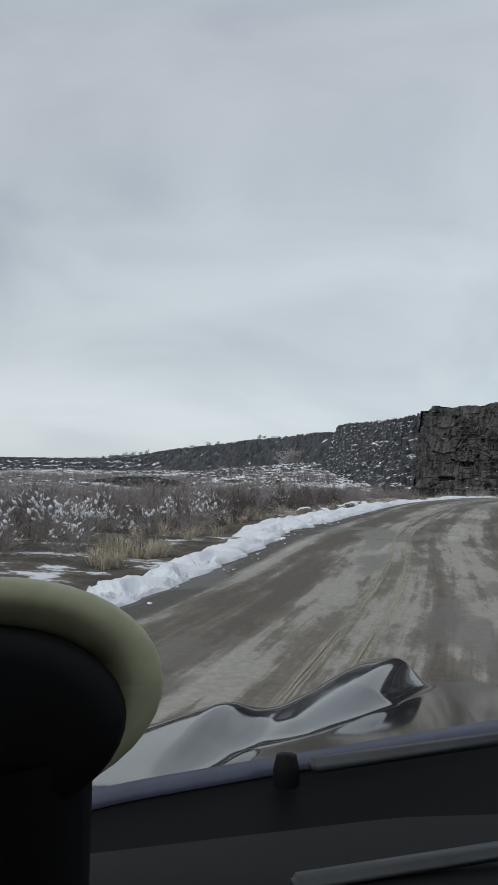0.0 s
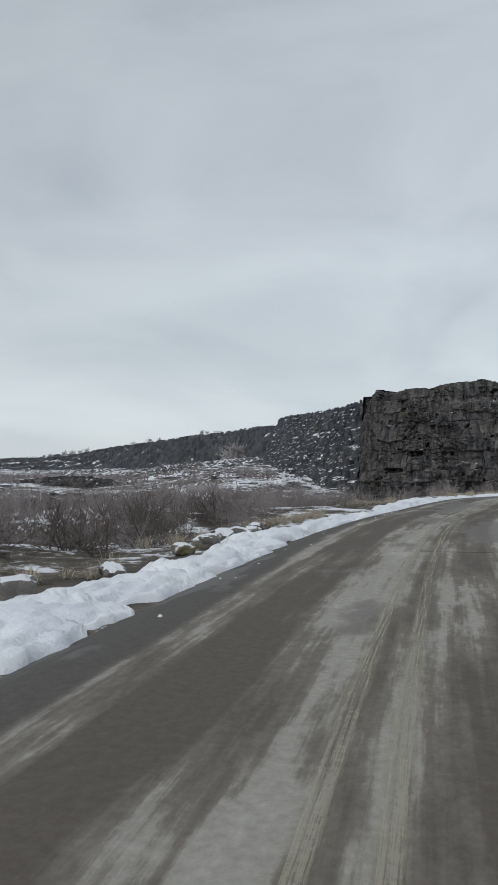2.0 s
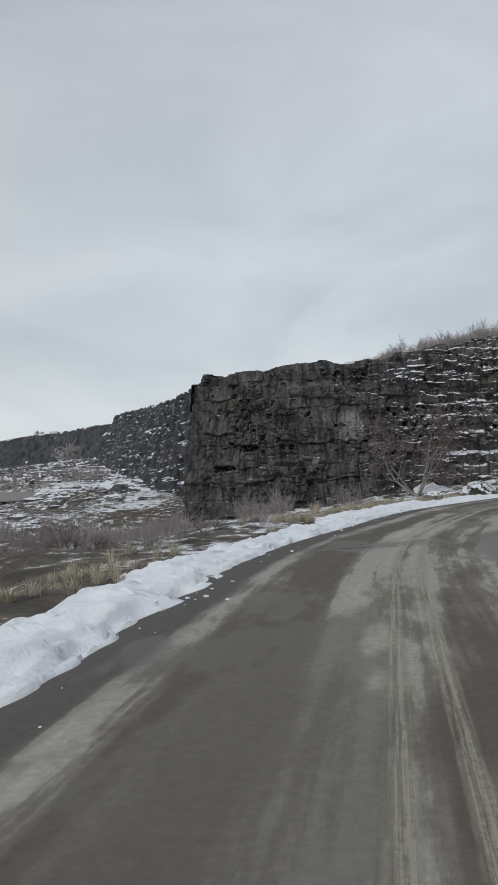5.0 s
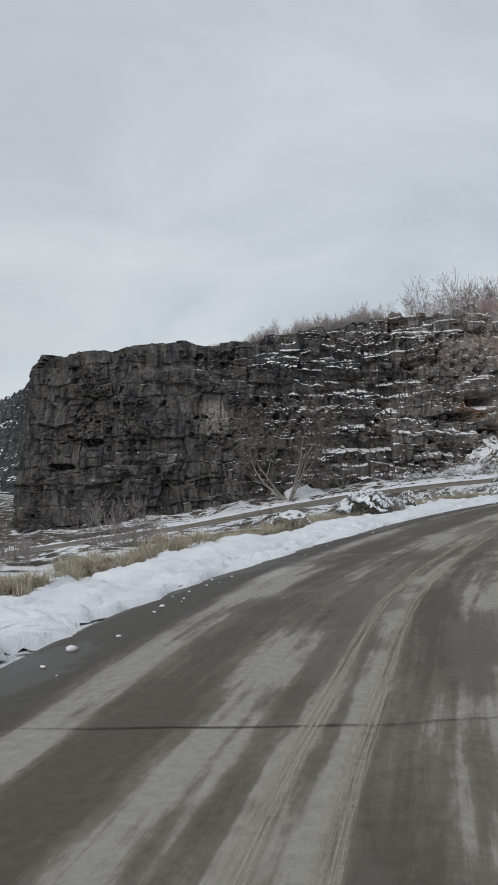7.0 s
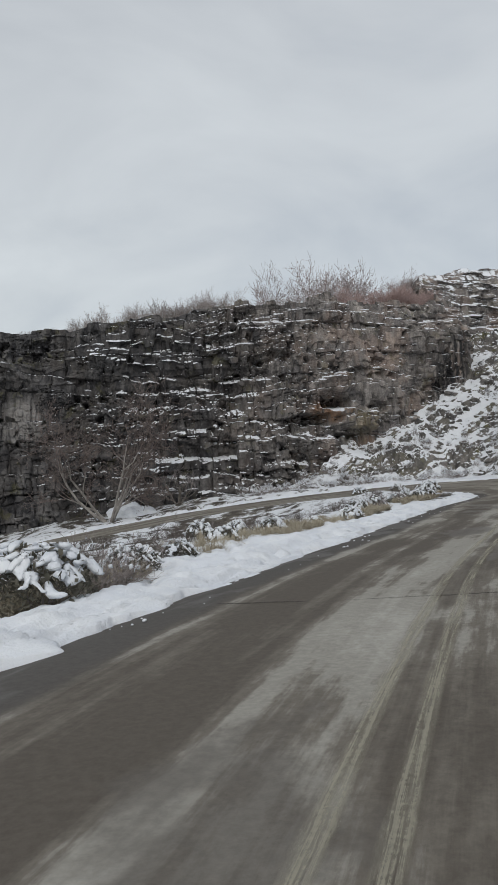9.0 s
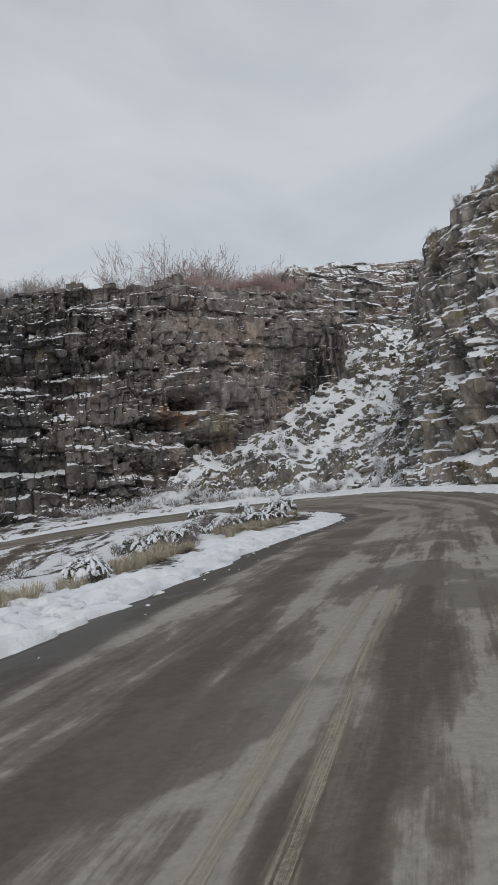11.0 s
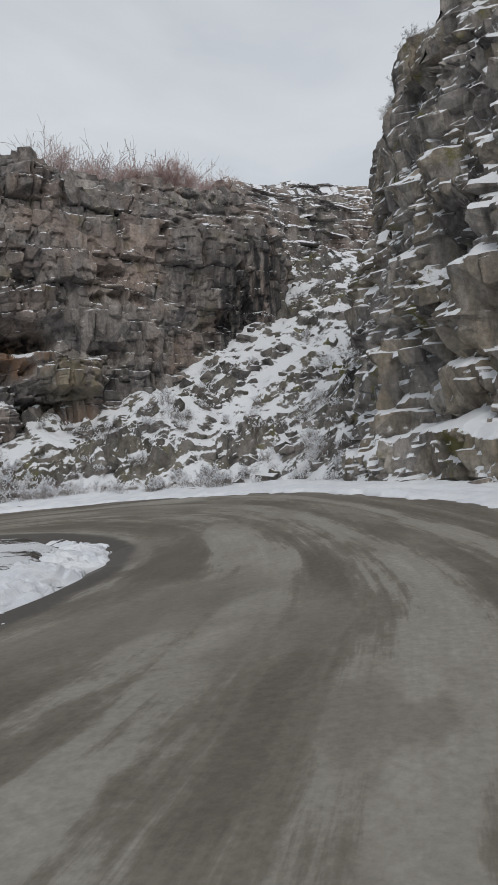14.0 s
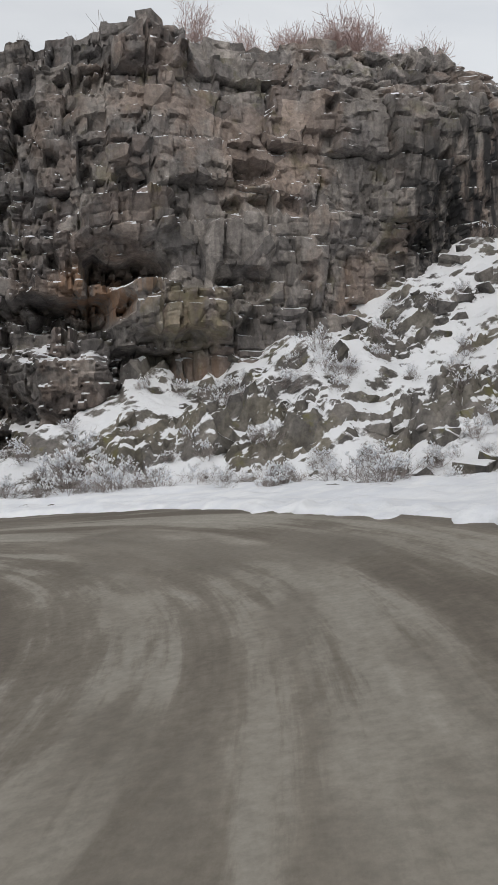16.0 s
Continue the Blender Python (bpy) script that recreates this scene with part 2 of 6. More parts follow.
def road_material():
    """Asphalt under dried salt and thaw water, drawn out along the wheel tracks: u runs along the road in metres, v across it from the double line."""
    m, nodes, links, bsdf = material("salted_asphalt", 0.75)
    long = noise_of(nodes, links, 1.0, 7, 0.62, (0.07, 1.9, 1), "UV")
    streak = noise_of(nodes, links, 1.0, 5, 0.6, (0.12, 5.5, 1), "UV", (2, 6, 0))
    mid = noise_of(nodes, links, 1.0, 8, 0.7, (0.30, 1.1, 1), "UV", (3, 1, 0))
    patch = noise_of(nodes, links, 1.0, 5, 0.55, (0.20, 0.50, 1), "UV", (9, 5, 0))
    grit = noise_of(nodes, links, 14.0, 6, 0.75)
    tc, sep = nodes.new("ShaderNodeTexCoord"), nodes.new("ShaderNodeSeparateXYZ")
    links.new(tc.outputs["UV"], sep.inputs[0])
    wander = noise_of(nodes, links, 1.0, 3, 0.5, (0.06, 0.2, 1), "UV", (1, 7, 0))
    y = sums(nodes, links, "ADD", sep.outputs["Y"], sums(nodes, links, "MULTIPLY", sums(nodes, links, "SUBTRACT", wander, 0.5), 0.7))
    across = sums(nodes, links, "DIVIDE", sums(nodes, links, "ADD", y, 4.0), 10.0)
    # clean verge, salt line, brown wheel track, pale lane, worn middle, pale track, dark track
    bands = ramp(nodes, [(0.0, 0.05), (0.185, 0.10), (0.205, 0.62), (0.23, 0.50), (0.25, 0.22), (0.30, 0.22), (0.325, 0.62), (0.375, 0.70), (0.41, 0.55), (0.44, 0.38), (0.485, 0.42), (0.51, 0.72), (0.575, 0.74), (0.60, 0.32), (0.64, 0.30), (0.66, 0.66), (0.72, 0.60), (0.76, 0.25)])
    links.new(across, bands.inputs[0])
    salt = sums(nodes, links, "ADD", sums(nodes, links, "MULTIPLY", bands.outputs[0], 0.34), sums(nodes, links, "MULTIPLY", long, 0.62))
    salt = sums(nodes, links, "ADD", salt, sums(nodes, links, "MULTIPLY", sums(nodes, links, "SUBTRACT", streak, 0.5), 0.20))
    salt = sums(nodes, links, "ADD", salt, sums(nodes, links, "MULTIPLY", sums(nodes, links, "SUBTRACT", mid, 0.5), 0.62))
    col = blend(nodes, links, step(nodes, links, salt, 0.38, 0.50), (0.104, 0.089, 0.073), (0.168, 0.150, 0.125))
    col = blend(nodes, links, step(nodes, links, salt, 0.475, 0.545), col, (0.305, 0.290, 0.255))
    col = blend(nodes, links, sums(nodes, links, "MULTIPLY", step(nodes, links, salt, 0.57, 0.70), 0.7), col, (0.42, 0.405, 0.365))
    wet = sums(nodes, links, "MULTIPLY", step(nodes, links, patch, 0.535, 0.585), 0.72)
    col = blend(nodes, links, wet, col, (0.105, 0.091, 0.075))
    bend = sums(nodes, links, "MULTIPLY", step(nodes, links, sep.outputs["X"], BEND[0], BEND[1]), sums(nodes, links, "ADD", 0.30, sums(nodes, links, "MULTIPLY", step(nodes, links, patch, 0.42, 0.60), 0.45)))
    col = blend(nodes, links, bend, col, blend(nodes, links, step(nodes, links, mid, 0.35, 0.65), (0.172, 0.155, 0.128), (0.244, 0.221, 0.186)))
    verge = sums(nodes, links, "SUBTRACT", 1.0, step(nodes, links, sums(nodes, links, "ADD", across, sums(nodes, links, "MULTIPLY", sums(nodes, links, "SUBTRACT", mid, 0.5), 0.05)), 0.185, 0.215))
    col = blend(nodes, links, sums(nodes, links, "MULTIPLY", verge, 0.8), col, (0.086, 0.080, 0.075))
    col = blend(nodes, links, 0.5, col, blend(nodes, links, step(nodes, links, grit, 0.2, 0.8), (0.3, 0.3, 0.3), (0.7, 0.7, 0.7)), "OVERLAY")
    links.new(col, bsdf.inputs["Base Color"])
    links.new(sums(nodes, links, "SUBTRACT", 0.82, sums(nodes, links, "MULTIPLY", wet, 0.4)), bsdf.inputs["Roughness"])
    bump(nodes, links, bsdf, grit, 0.25, 0.01)
    return m


GROUND, SNOW, ASPHALT = ground_material(), snow_material(), road_material()


# ---------------------------------------------------------------- shape helpers


def spline(points, n):
    """Catmull-Rom through control rows, n samples for each span."""
    p = np.asarray(points, float)
    p = np.vstack([2 * p[0] - p[1], p, 2 * p[-1] - p[-2]])
    t = np.linspace(0, 1, n, endpoint=False)[:, None]
    out = []
    for a, b, c, d in zip(p, p[1:], p[2:], p[3:]):
        out.append(0.5 * (2 * b + (c - a) * t + (2 * a - 5 * b + 4 * c - d) * t**2 + (3 * b - a - 3 * c + d) * t**3))
    return np.vstack(out + [p[-2:-1]])


def even(points, gap):
    """The same line with samples at even gaps."""
    p = np.asarray(points, float)
    s = np.r_[0, np.cumsum(np.linalg.norm(np.diff(p[:, :2], axis=0), axis=1))]
    at = np.linspace(0, s[-1], max(2, int(s[-1] / gap) + 1))
    return np.stack([np.interp(at, s, p[:, k]) for k in range(p.shape[1])], 1), at


def hashed(i, j, k=0):
    """Random numbers in 0..1 that belong to whole-numbered cells."""
    v = np.sin(i * 127.1 + j * 311.7 + k * 74.7) * 43758.5453
    return v - np.floor(v)


def value_noise(x, y, k=0):
    i, j = np.floor(x), np.floor(y)
    fx, fy = x - i, y - j
    fx, fy = fx * fx * (3 - 2 * fx), fy * fy * (3 - 2 * fy)
    return (hashed(i, j, k) * (1 - fx) + hashed(i + 1, j, k) * fx) * (1 - fy) + (hashed(i, j + 1, k) * (1 - fx) + hashed(i + 1, j + 1, k) * fx) * fy - 0.5


def fractal(x, y, k=0, octaves=4, fall=0.5):
    total, amp = 0, 1.0
    for o in range(octaves):
        total = total + amp * value_noise(x * 2**o, y * 2**o, k + o * 13)
        amp *= fall
    return total


def cells(x, y, k=0):
    """Voronoi cells: a random number for the nearest cell, the distance to its border, and a random slant inside it."""
    i, j = np.floor(x), np.floor(y)
    best, second, who, tilt = np.full(x.shape, 9.0), np.full(x.shape, 9.0), np.zeros(x.shape), np.zeros(x.shape)
    for di in (-1, 0, 1):
        for dj in (-1, 0, 1):
            a, b = i + di, j + dj
            dx, dy = a + 0.1 + 0.8 * hashed(a, b, k) - x, b + 0.1 + 0.8 * hashed(a, b, k + 5) - y
            d = np.maximum(np.abs(dx), np.abs(dy)) * 0.6 + np.hypot(dx, dy) * 0.4
            closer = d < best
            second = np.where(closer, best, np.minimum(second, d))
            who = np.where(closer, hashed(a, b, k + 9), who)
            tilt = np.where(closer, (hashed(a, b, k + 21) - 0.5) * dx + (hashed(a, b, k + 23) - 0.5) * dy, tilt)
            best = np.where(closer, d, best)
    return who, second - best, tilt


def bricks(x, y, k=0, uneven=0.7):
    """Upright courses of blocks: columns of uneven width, each broken at heights of its own. A random number for the block, the distance to its border, and a random slant inside it."""

    def piece(v, a):
        i = np.floor(v)
        low, high = i + uneven * (hashed(i, a, k) - 0.5), i + 1 + uneven * (hashed(i + 1, a, k) - 0.5)
        i = np.where(v < low, i - 1, np.where(v >= high, i + 1, i))
        low, high = i + uneven * (hashed(i, a, k) - 0.5), i + 1 + uneven * (hashed(i + 1, a, k) - 0.5)
        return i, np.minimum(v - low, high - v), v - (low + high) / 2

    i, rim_x, dx = piece(x, 0 * x)
    j, rim_y, dy = piece(y + 7.3 * hashed(i, 0 * i, k + 2), i)
    tilt = (hashed(i, j, k + 21) - 0.5) * dx + (hashed(i, j, k + 23) - 0.5) * dy
    return hashed(i, j, k + 9), np.minimum(rim_x, rim_y), tilt


def grid_mesh(name, xyz, uv=None, smooth=True, crisp=None):
    """A mesh from a grid of places (rows, columns, 3)."""
    h, w = xyz.shape[:2]
    a = (np.arange(h - 1)[:, None] * w + np.arange(w - 1)).ravel()
    faces = np.stack([a, a + 1, a + w + 1, a + w], 1)
    me = bpy.data.meshes.new(name)
    me.vertices.add(h * w)
    me.vertices.foreach_set("co", xyz.reshape(-1).astype(np.float32))
    me.loops.add(faces.size)
    me.loops.foreach_set("vertex_index", faces.ravel().astype(np.int32))
    me.polygons.add(len(faces))
    me.polygons.foreach_set("loop_start", (np.arange(len(faces)) * 4).astype(np.int32))
    if uv is not None:
        layer = me.uv_layers.new(name="UVMap")
        layer.data.foreach_set("uv", uv.reshape(-1, 2)[faces.ravel()].ravel().astype(np.float32))
    me.update()
    me.validate()
    me.polygons.foreach_set("use_smooth", np.full(len(faces), smooth))
    if crisp:
        me.set_sharp_from_angle(angle=radians(crisp))
    return me


def setting(name, me, mat, label, category, kind="structure"):
    ob = new(name, me)
    me.materials.append(mat)
    return tagged(ob, label, category, kind=kind)


# ---------------------------------------------------------------- the two levels of road
# inner edge x, y, z and outer edge x, y, z, from the straight through the hairpin to the lower road
EDGES = [
    ((-2.0, -110, -0.4), (5.2, -110, -0.4)), ((-2.2, -75, -0.15), (4.8, -75, -0.15)), ((-2.2, -40, 0.0), (4.3, -40, 0.0)),
    ((-2.9, -26, 0.12), (3.7, -26, 0.12)), ((-2.4, -10, 0.3), (4.4, -10, 0.3)), ((-0.9, 0, 0.36), (5.5, -0.5, 0.36)),
    ((0.9, 10.5, 0.32), (8, 9.5, 0.32)), ((3.6, 18.4, 0.24), (11.5, 17.0, 0.26)), ((6.5, 25.6, 0.13), (15, 23.0, 0.17)),
    ((13.5, 36.9, -0.03), (22.0, 33.6, 0.02)), ((21.3, 46.9, -0.18), (29.8, 43.4, -0.12)), ((30.4, 58.4, -0.33), (40.2, 54.6, -0.16)),
    ((36.4, 65.2, -0.4), (46.6, 64.1, 0.0)), ((39.6, 69.2, -0.43), (48.3, 71.2, 0.22)), ((41.4, 72.5, -0.46), (48.5, 75.6, 0.32)),
    ((42.3, 76.3, -0.5), (48.3, 80.1, 0.28)), ((41.5, 80.2, -0.55), (46.8, 84.7, 0.1)), ((39.0, 83.2, -0.7), (44.2, 90.0, -0.22)),
    ((33, 86, -1.2), (37.4, 93.6, -0.76)), ((26, 87.6, -2.0), (28, 94.8, -1.65)), ((18, 88.4, -3.2), (19, 95.6, -2.85)),
    ((8, 88, -4.6), (8, 95, -4.5)), ((-2, 86.4, -5.7), (-3, 93, -5.6)), ((-14, 83.5, -7), (-16, 90, -6.9)), ((-40, 74, -9.5), (-43, 81, -9.5)),
]
rails = spline([a + b for a, b in EDGES], 14)
mids = (rails[:, :3] + rails[:, 3:]) / 2
along = np.r_[0, np.cumsum(np.linalg.norm(np.diff(mids[:, :2], axis=0), axis=1))]
wide = np.linalg.norm(rails[:, :2] - rails[:, 3:5], axis=1)
knot = np.arange(len(rails)) / 14
# metres from the inner edge to the middle of the double line
mid_line = np.interp(knot, [0, 3, 7, 9, 10, 11, 12, 13, 14, 16, 25], [2.9, 2.45, 2.45, 3.2, 3.3, 3.9, 4.2, 4.0, 3.7, 3.4, 3.4])


def road_z(rows, across):
    """The height of the surface at a share of the width: crowned, and banked through the hairpin."""
    inner, outer = rails[rows, 2], rails[rows, 5]
    return inner + (outer - inner) * across ** np.where(outer > inner + 0.1, 1.5, 1.0) + 0.05 * np.sin(np.pi * across) + 0.02


v = np.r_[-0.07, np.linspace(0, 1, 19), 1.07]
share = np.repeat(np.clip(v, 0, 1)[None], len(rails), 0)
road_xyz = rails[:, None, :3] * (1 - v)[None, :, None] + rails[:, None, 3:] * v[None, :, None]
road_xyz[..., 2] = road_z(np.arange(len(rails))[:, None], share) - 0.14 * ((v < 0) | (v > 1))[None, :]
road_v = wide[:, None] * v[None, :] - mid_line[:, None]
road_uv = np.stack([np.repeat(along[:, None], len(v), 1), np.where(road_v < 0, road_v * 2.4 / mid_line[:, None], road_v)], -1)
setting("road", grid_mesh("road", road_xyz, road_uv), ASPHALT, "two-lane asphalt road with dried salt streaks and wet tracks", "road")

# the foot of the rocks, behind the snowy shoulder outside the bend
TOE = [(29.8, 43.4, -0.12), (41.5, 54, -0.1), (48.6, 64, 0.1), (51.6, 72.5, 0.15), (53.4, 79.5, 0.2), (53.6, 85, 0.12), (52.0, 90.2, 0.0), (46.6, 93.4, -0.12), (38.2, 95.6, -0.5), (28.6, 96.6, -1.5)]
toe = spline(TOE, 14)

# ---------------------------------------------------------------- ground to the horizon
HEIGHTS = np.array([
    (-12, -90, -1.0), (-9, -50, -0.5), (-9, -25, -0.35), (-9, -8, -0.45), (-9, 8, -1.3), (-7, 22, -2.0), (-2, 36, -2.8), (6, 48, -3.3),
    (16, 60, -3.1), (26, 70, -2.3), (-22, -40, -2.2), (-22, -10, -2.8), (-22, 20, -4.2), (-16, 45, -5.8), (-4, 62, -6.0), (10, 74, -4.9), (24, 79, -3.1),
    (-45, -30, -5.5), (-45, 20, -7), (-42, 60, -9), (-28, 105, -8.5), (-16, 106, -7.4), (-4, 102, -6.2), (8, 103, -4.7), (20, 103, -2.7), (32, 101, -0.9),
    (42, 99, 1.0), (50, 98, 1.6), (-30, 125, -5), (-50, 160, -8), (-70, 100, -11), (-90, 20, -12), (-95, 200, -13), (-150, 300, -14), (-160, 100, -17),
    (-250, 556, -11), (-200, 20, -22), (-330, 250, -22), (-420, 700, -8), (-600, 500, -20), (-300, 850, -4), (-800, 1100, -2), (-900, 300, -20),
    (-1400, 1900, 5), (-2200, 1500, 5), (0, 2500, 20), (-3000, 3500, 20), (-40, 168, -2), (-62, 235, -1), (-90, 315, 1), (-118, 400, 2), (-134, 465, 3), (-75, 165, -7), (-105, 240, -7), (-140, 330, -7), (-175, 440, -6), (-215, 660, 4), (-285, 820, 7), (-400, 890, 7), (-540, 980, 5), (-270, 600, -6), (-370, 760, -5), (10, -120, 0), (60, 55, 10), (80, 80, 22), (95, 110, 32), (100, 30, 24), (300, 0, 35), (300, 300, 38), (120, 700, 40), (1500, 0, 45),
    (0, -400, 0), (-500, -400, -18), (500, -500, 40), (0, -2500, 10), (2500, 2500, 40),
], float)
slope_at = rails[0 : 14 * 9 : 5, 3:]
slope = [slope_at + [off * 0.96, -off * 0.25, rise] for off, rise in ((5, 0.35), (9, 1.2), (15, 3.2), (23, 6.0), (33, 9.5), (48, 14.0))]
marks = np.vstack([HEIGHTS, *slope, toe[28::5] - [0, 0, 0.05], rails[::5, :3] - [0, 0, 0.10], rails[::5, 3:] - [0, 0, 0.10], (mids[::5] - [0, 0, 0.12])])


def ground_height(x, y):
    """The height of the bare ground, without the small unevenness."""
    x, y = np.asarray(x, float), np.asarray(y, float)
    flat = np.stack([x.ravel(), y.ravel()], 1)
    out = np.empty(len(flat))
    for n in range(0, len(flat), 20000):
        d2 = ((flat[n : n + 20000, None] - marks[None, :, :2]) ** 2).sum(-1) + 0.15
        w = d2**-1.6
        out[n : n + 20000] = (w * marks[:, 2]).sum(1) / w.sum(1)
    return out.reshape(x.shape)


def road_gap(x, y):
    """The distance to the road's surface (0 on it) and the height of that surface."""
    flat = np.stack([np.ravel(x), np.ravel(y)], 1)
    best, high = np.full(len(flat), 1e9), np.zeros(len(flat))
    line = road_xyz[:, 1:-1].reshape(-1, 3)
    near = (flat[:, 0] > -60) & (flat[:, 0] < 75) & (flat[:, 1] > -125) & (flat[:, 1] < 130)
    rows = np.flatnonzero(near)
    for n in range(0, len(rows), 2500):
        d2 = ((flat[rows[n : n + 2500], None] - line[None, :, :2]) ** 2).sum(-1)
        at = d2.argmin(1)
        best[rows[n : n + 2500]], high[rows[n : n + 2500]] = np.sqrt(d2[np.arange(len(at)), at]), line[at, 2]
    return np.maximum(0, best - 0.5).reshape(np.shape(x)), high.reshape(np.shape(x))


def ground_at(x, y):
    z = ground_height(x, y)
    gap, high = road_gap(x, y)
    rough = np.clip((gap - 0.5) / 4, 0, 1)
    far = np.clip(np.hypot(x, y) / 300, 0, 1)
    z = z - 0.06 + rough * (0.5 * fractal(x / 5, y / 5, 3) + 0.16 * fractal(x * 1.3, y * 1.3, 8)) + far * 5 * fractal(x / 90, y / 90, 21)
    under = np.clip(1 - gap / 0.8, 0, 1)
    return np.where(gap < 0.8, np.minimum(z, high - 0.14 * under - 0.02), z)


def spread(lo, mid_lo, mid_hi, hi, fine, n):
    """Sample positions: fine in the middle, ever wider towards both ends."""
    core = np.arange(mid_lo, mid_hi, fine)
    grow = np.linspace(0, 1, n + 1)[1:] ** 3.2
    return np.r_[(mid_lo + (lo - mid_lo) * grow)[::-1], core, mid_hi + (hi - mid_hi) * grow]


gx = spread(-4500, -60, 72, 4500, 0.6, 60)
gy = spread(-4500, -60, 125, 4500, 0.6, 60)
GX, GY = np.meshgrid(gx, gy)
GZ = ground_at(GX, GY)
setting("ground", grid_mesh("ground", np.stack([GX, GY, GZ], -1)), GROUND, "brown winter ground with dry grass and patchy snow", "ground")


# ---------------------------------------------------------------- cliffs
CAP_ROWS = 16


def rock_face(plan, res, back, seed, block=(1.0, 1.5), relief=1.0, cap=(30.0, 1.2), bosses=(), ledges=(), shelf=1.0, curve=1.0, cap_way=None, beds=1.9, brow=0.0, axis=0, jagged=0.7, slabs=None):
    """A rock wall over plan rows (x, y, foot, top, lean, terrace): it leans back by lean metres, as smooth rock or in
    terraces, breaks into beds, columns and blocks, and ends in a flat cap. Bosses (x, z, half width, half height, out)
    stand proud or are hollowed; ledges (x, z, half length, depth) are benches that run level (y in place of x for axis 1)."""
    line, s = even(spline(plan, 12), res)
    tang = np.gradient(line[:, :2], axis=0)
    for _ in range(int(9 / res)):
        tang[1:-1] = (tang[:-2] + tang[1:-1] * 2 + tang[2:]) / 4
    tang /= np.linalg.norm(tang, axis=1)[:, None]
    inward = np.stack([-tang[:, 1], tang[:, 0]], 1) * back
    tall = (line[:, 3] - line[:, 2]).max()
    v = np.linspace(0, 1, int(tall / res) + 1)
    S, V = np.meshgrid(s, v)
    foot, top, lean, terrace = (line[None, :, k] for k in (2, 3, 4, 5))
    at_x = np.repeat(line[None, :, axis], len(v), 0)
    top = top + jagged * fractal(S / 4.0, S * 0, seed + 40, 4) + 0.7 * jagged * (cells(S / 1.7, S * 0 + 0.5, seed + 41)[0] - 0.5)
    Z = foot + (top - foot) * V
    warp = 0.6 * fractal(S / 3, Z / 3, seed, 3)
    skew = 1.6 * fractal(S / 8, Z / 7, seed + 60, 2)
    big, big_rim, big_tilt = bricks(Z / (block[1] * 1.9) + 0.5 * warp + 0.55 * fractal(S / 14, S * 0, seed + 61, 3), (S + skew * 0.8) / (block[0] * 2.7) + 0.5 * warp, seed + 30)
    # terraces: the lean is taken up in treads between upright risers, shifted from block to block
    shift = 0.7 * fractal(S / 12, Z / 30, seed + 1, 3) + 0.45 * (big - 0.5) + 0.35 * fractal(S / 2.5, Z / 9, seed + 51, 3) + 0.3 * (cells(S / 2.6, Z / 4.0, seed + 50)[0] - 0.5)
    bed = Z / beds + shift
    level, part = np.floor(bed), bed - np.floor(bed)
    Vq = np.clip(((level + np.minimum(1, part * 4.5) - shift) * beds - foot) / (top - foot), 0, 1)
    depth = lean * (V**curve * (1 - terrace) + Vq**curve * terrace)
    slab = np.clip(value_noise(S / 3.4 + level * 7.7, level * 1.3, seed + 2) + 0.3 * fractal(S / 1.0, level * 3.1, seed + 4, 2) - 0.08, 0, 0.4)
    depth = depth + shelf * terrace * 2.2 * slab * np.minimum(1, part * 6)
    depth = depth + brow * np.clip((at_x - 8) / 16, 0.15, 1) * np.clip((Vq * 0.7 + V * 0.3 - 0.84) / 0.16, 0, 1) ** 1.2
    # tall slabs and columns, then blocks, each with a flat face of its own and an open joint round it
    cut = relief * (1 - 0.6 * np.clip((V - 0.92) / 0.08, 0, 1))
    depth = depth + cut * (0.85 * (big - 0.5) + 0.75 * big_tilt + 0.22 * np.clip(1 - big_rim / 0.03, 0, 1))
    massive = np.clip(0.55 + 2.6 * fractal(S / 9, Z / 5, seed + 15, 3), 0, 1)
    col, col_rim, col_tilt = bricks((S + skew) / (block[0] * 0.85) + 0.45 * warp + 9.0 * big, Z / (block[1] * 1.5) + 0.5 * warp, seed + 33)
    depth = depth + cut * (0.30 + 0.55 * massive) * (0.62 * (col - 0.5) + 0.75 * col_tilt + 0.24 * np.clip(1 - col_rim / 0.06, 0, 1))
    broken = np.clip(0.25 + 3.0 * fractal(S / 5, Z / 3.2, seed + 14, 3), 0.06, 1)
    if slabs:
        broken = broken * (1 - 0.6 * np.clip((at_x - slabs[0]) / slabs[1], 0, 1))
    who, rim, tilt = cells((S + 0.5 * skew) / (block[0] * 0.66) + 0.35 * warp + 7.0 * big, (Z + 0.4 * skew) / (block[1] * 0.58) + 0.35 * warp, seed + 3)
    depth = depth + cut * (0.15 + 0.85 * broken) * (0.58 * (who - 0.5) + 0.55 * tilt + 0.24 * np.clip(1 - rim / 0.08, 0, 1))
    depth = depth + cut * 0.75 * (who > 0.90) * np.clip(rim * 5, 0, 1) * (0.3 + broken)
    who2, rim2, tilt2 = cells(S / (block[0] * 0.34) + 0.3 * warp, Z / (block[1] * 0.26), seed + 6)
    depth = depth + cut * broken**1.5 * (0.34 * (who2 - 0.5) + 0.2 * tilt2 + 0.14 * np.clip(1 - rim2 / 0.12, 0, 1))
    depth = depth + relief * (1.3 * fractal(S / 9, Z / 9, seed + 11, 2) + 0.12 * fractal(S / 0.9, Z / 1.5, seed + 12, 4, 0.55))
    edge_noise = 0.55 * fractal(S / 1.3, Z / 1.0, seed + 16, 3)
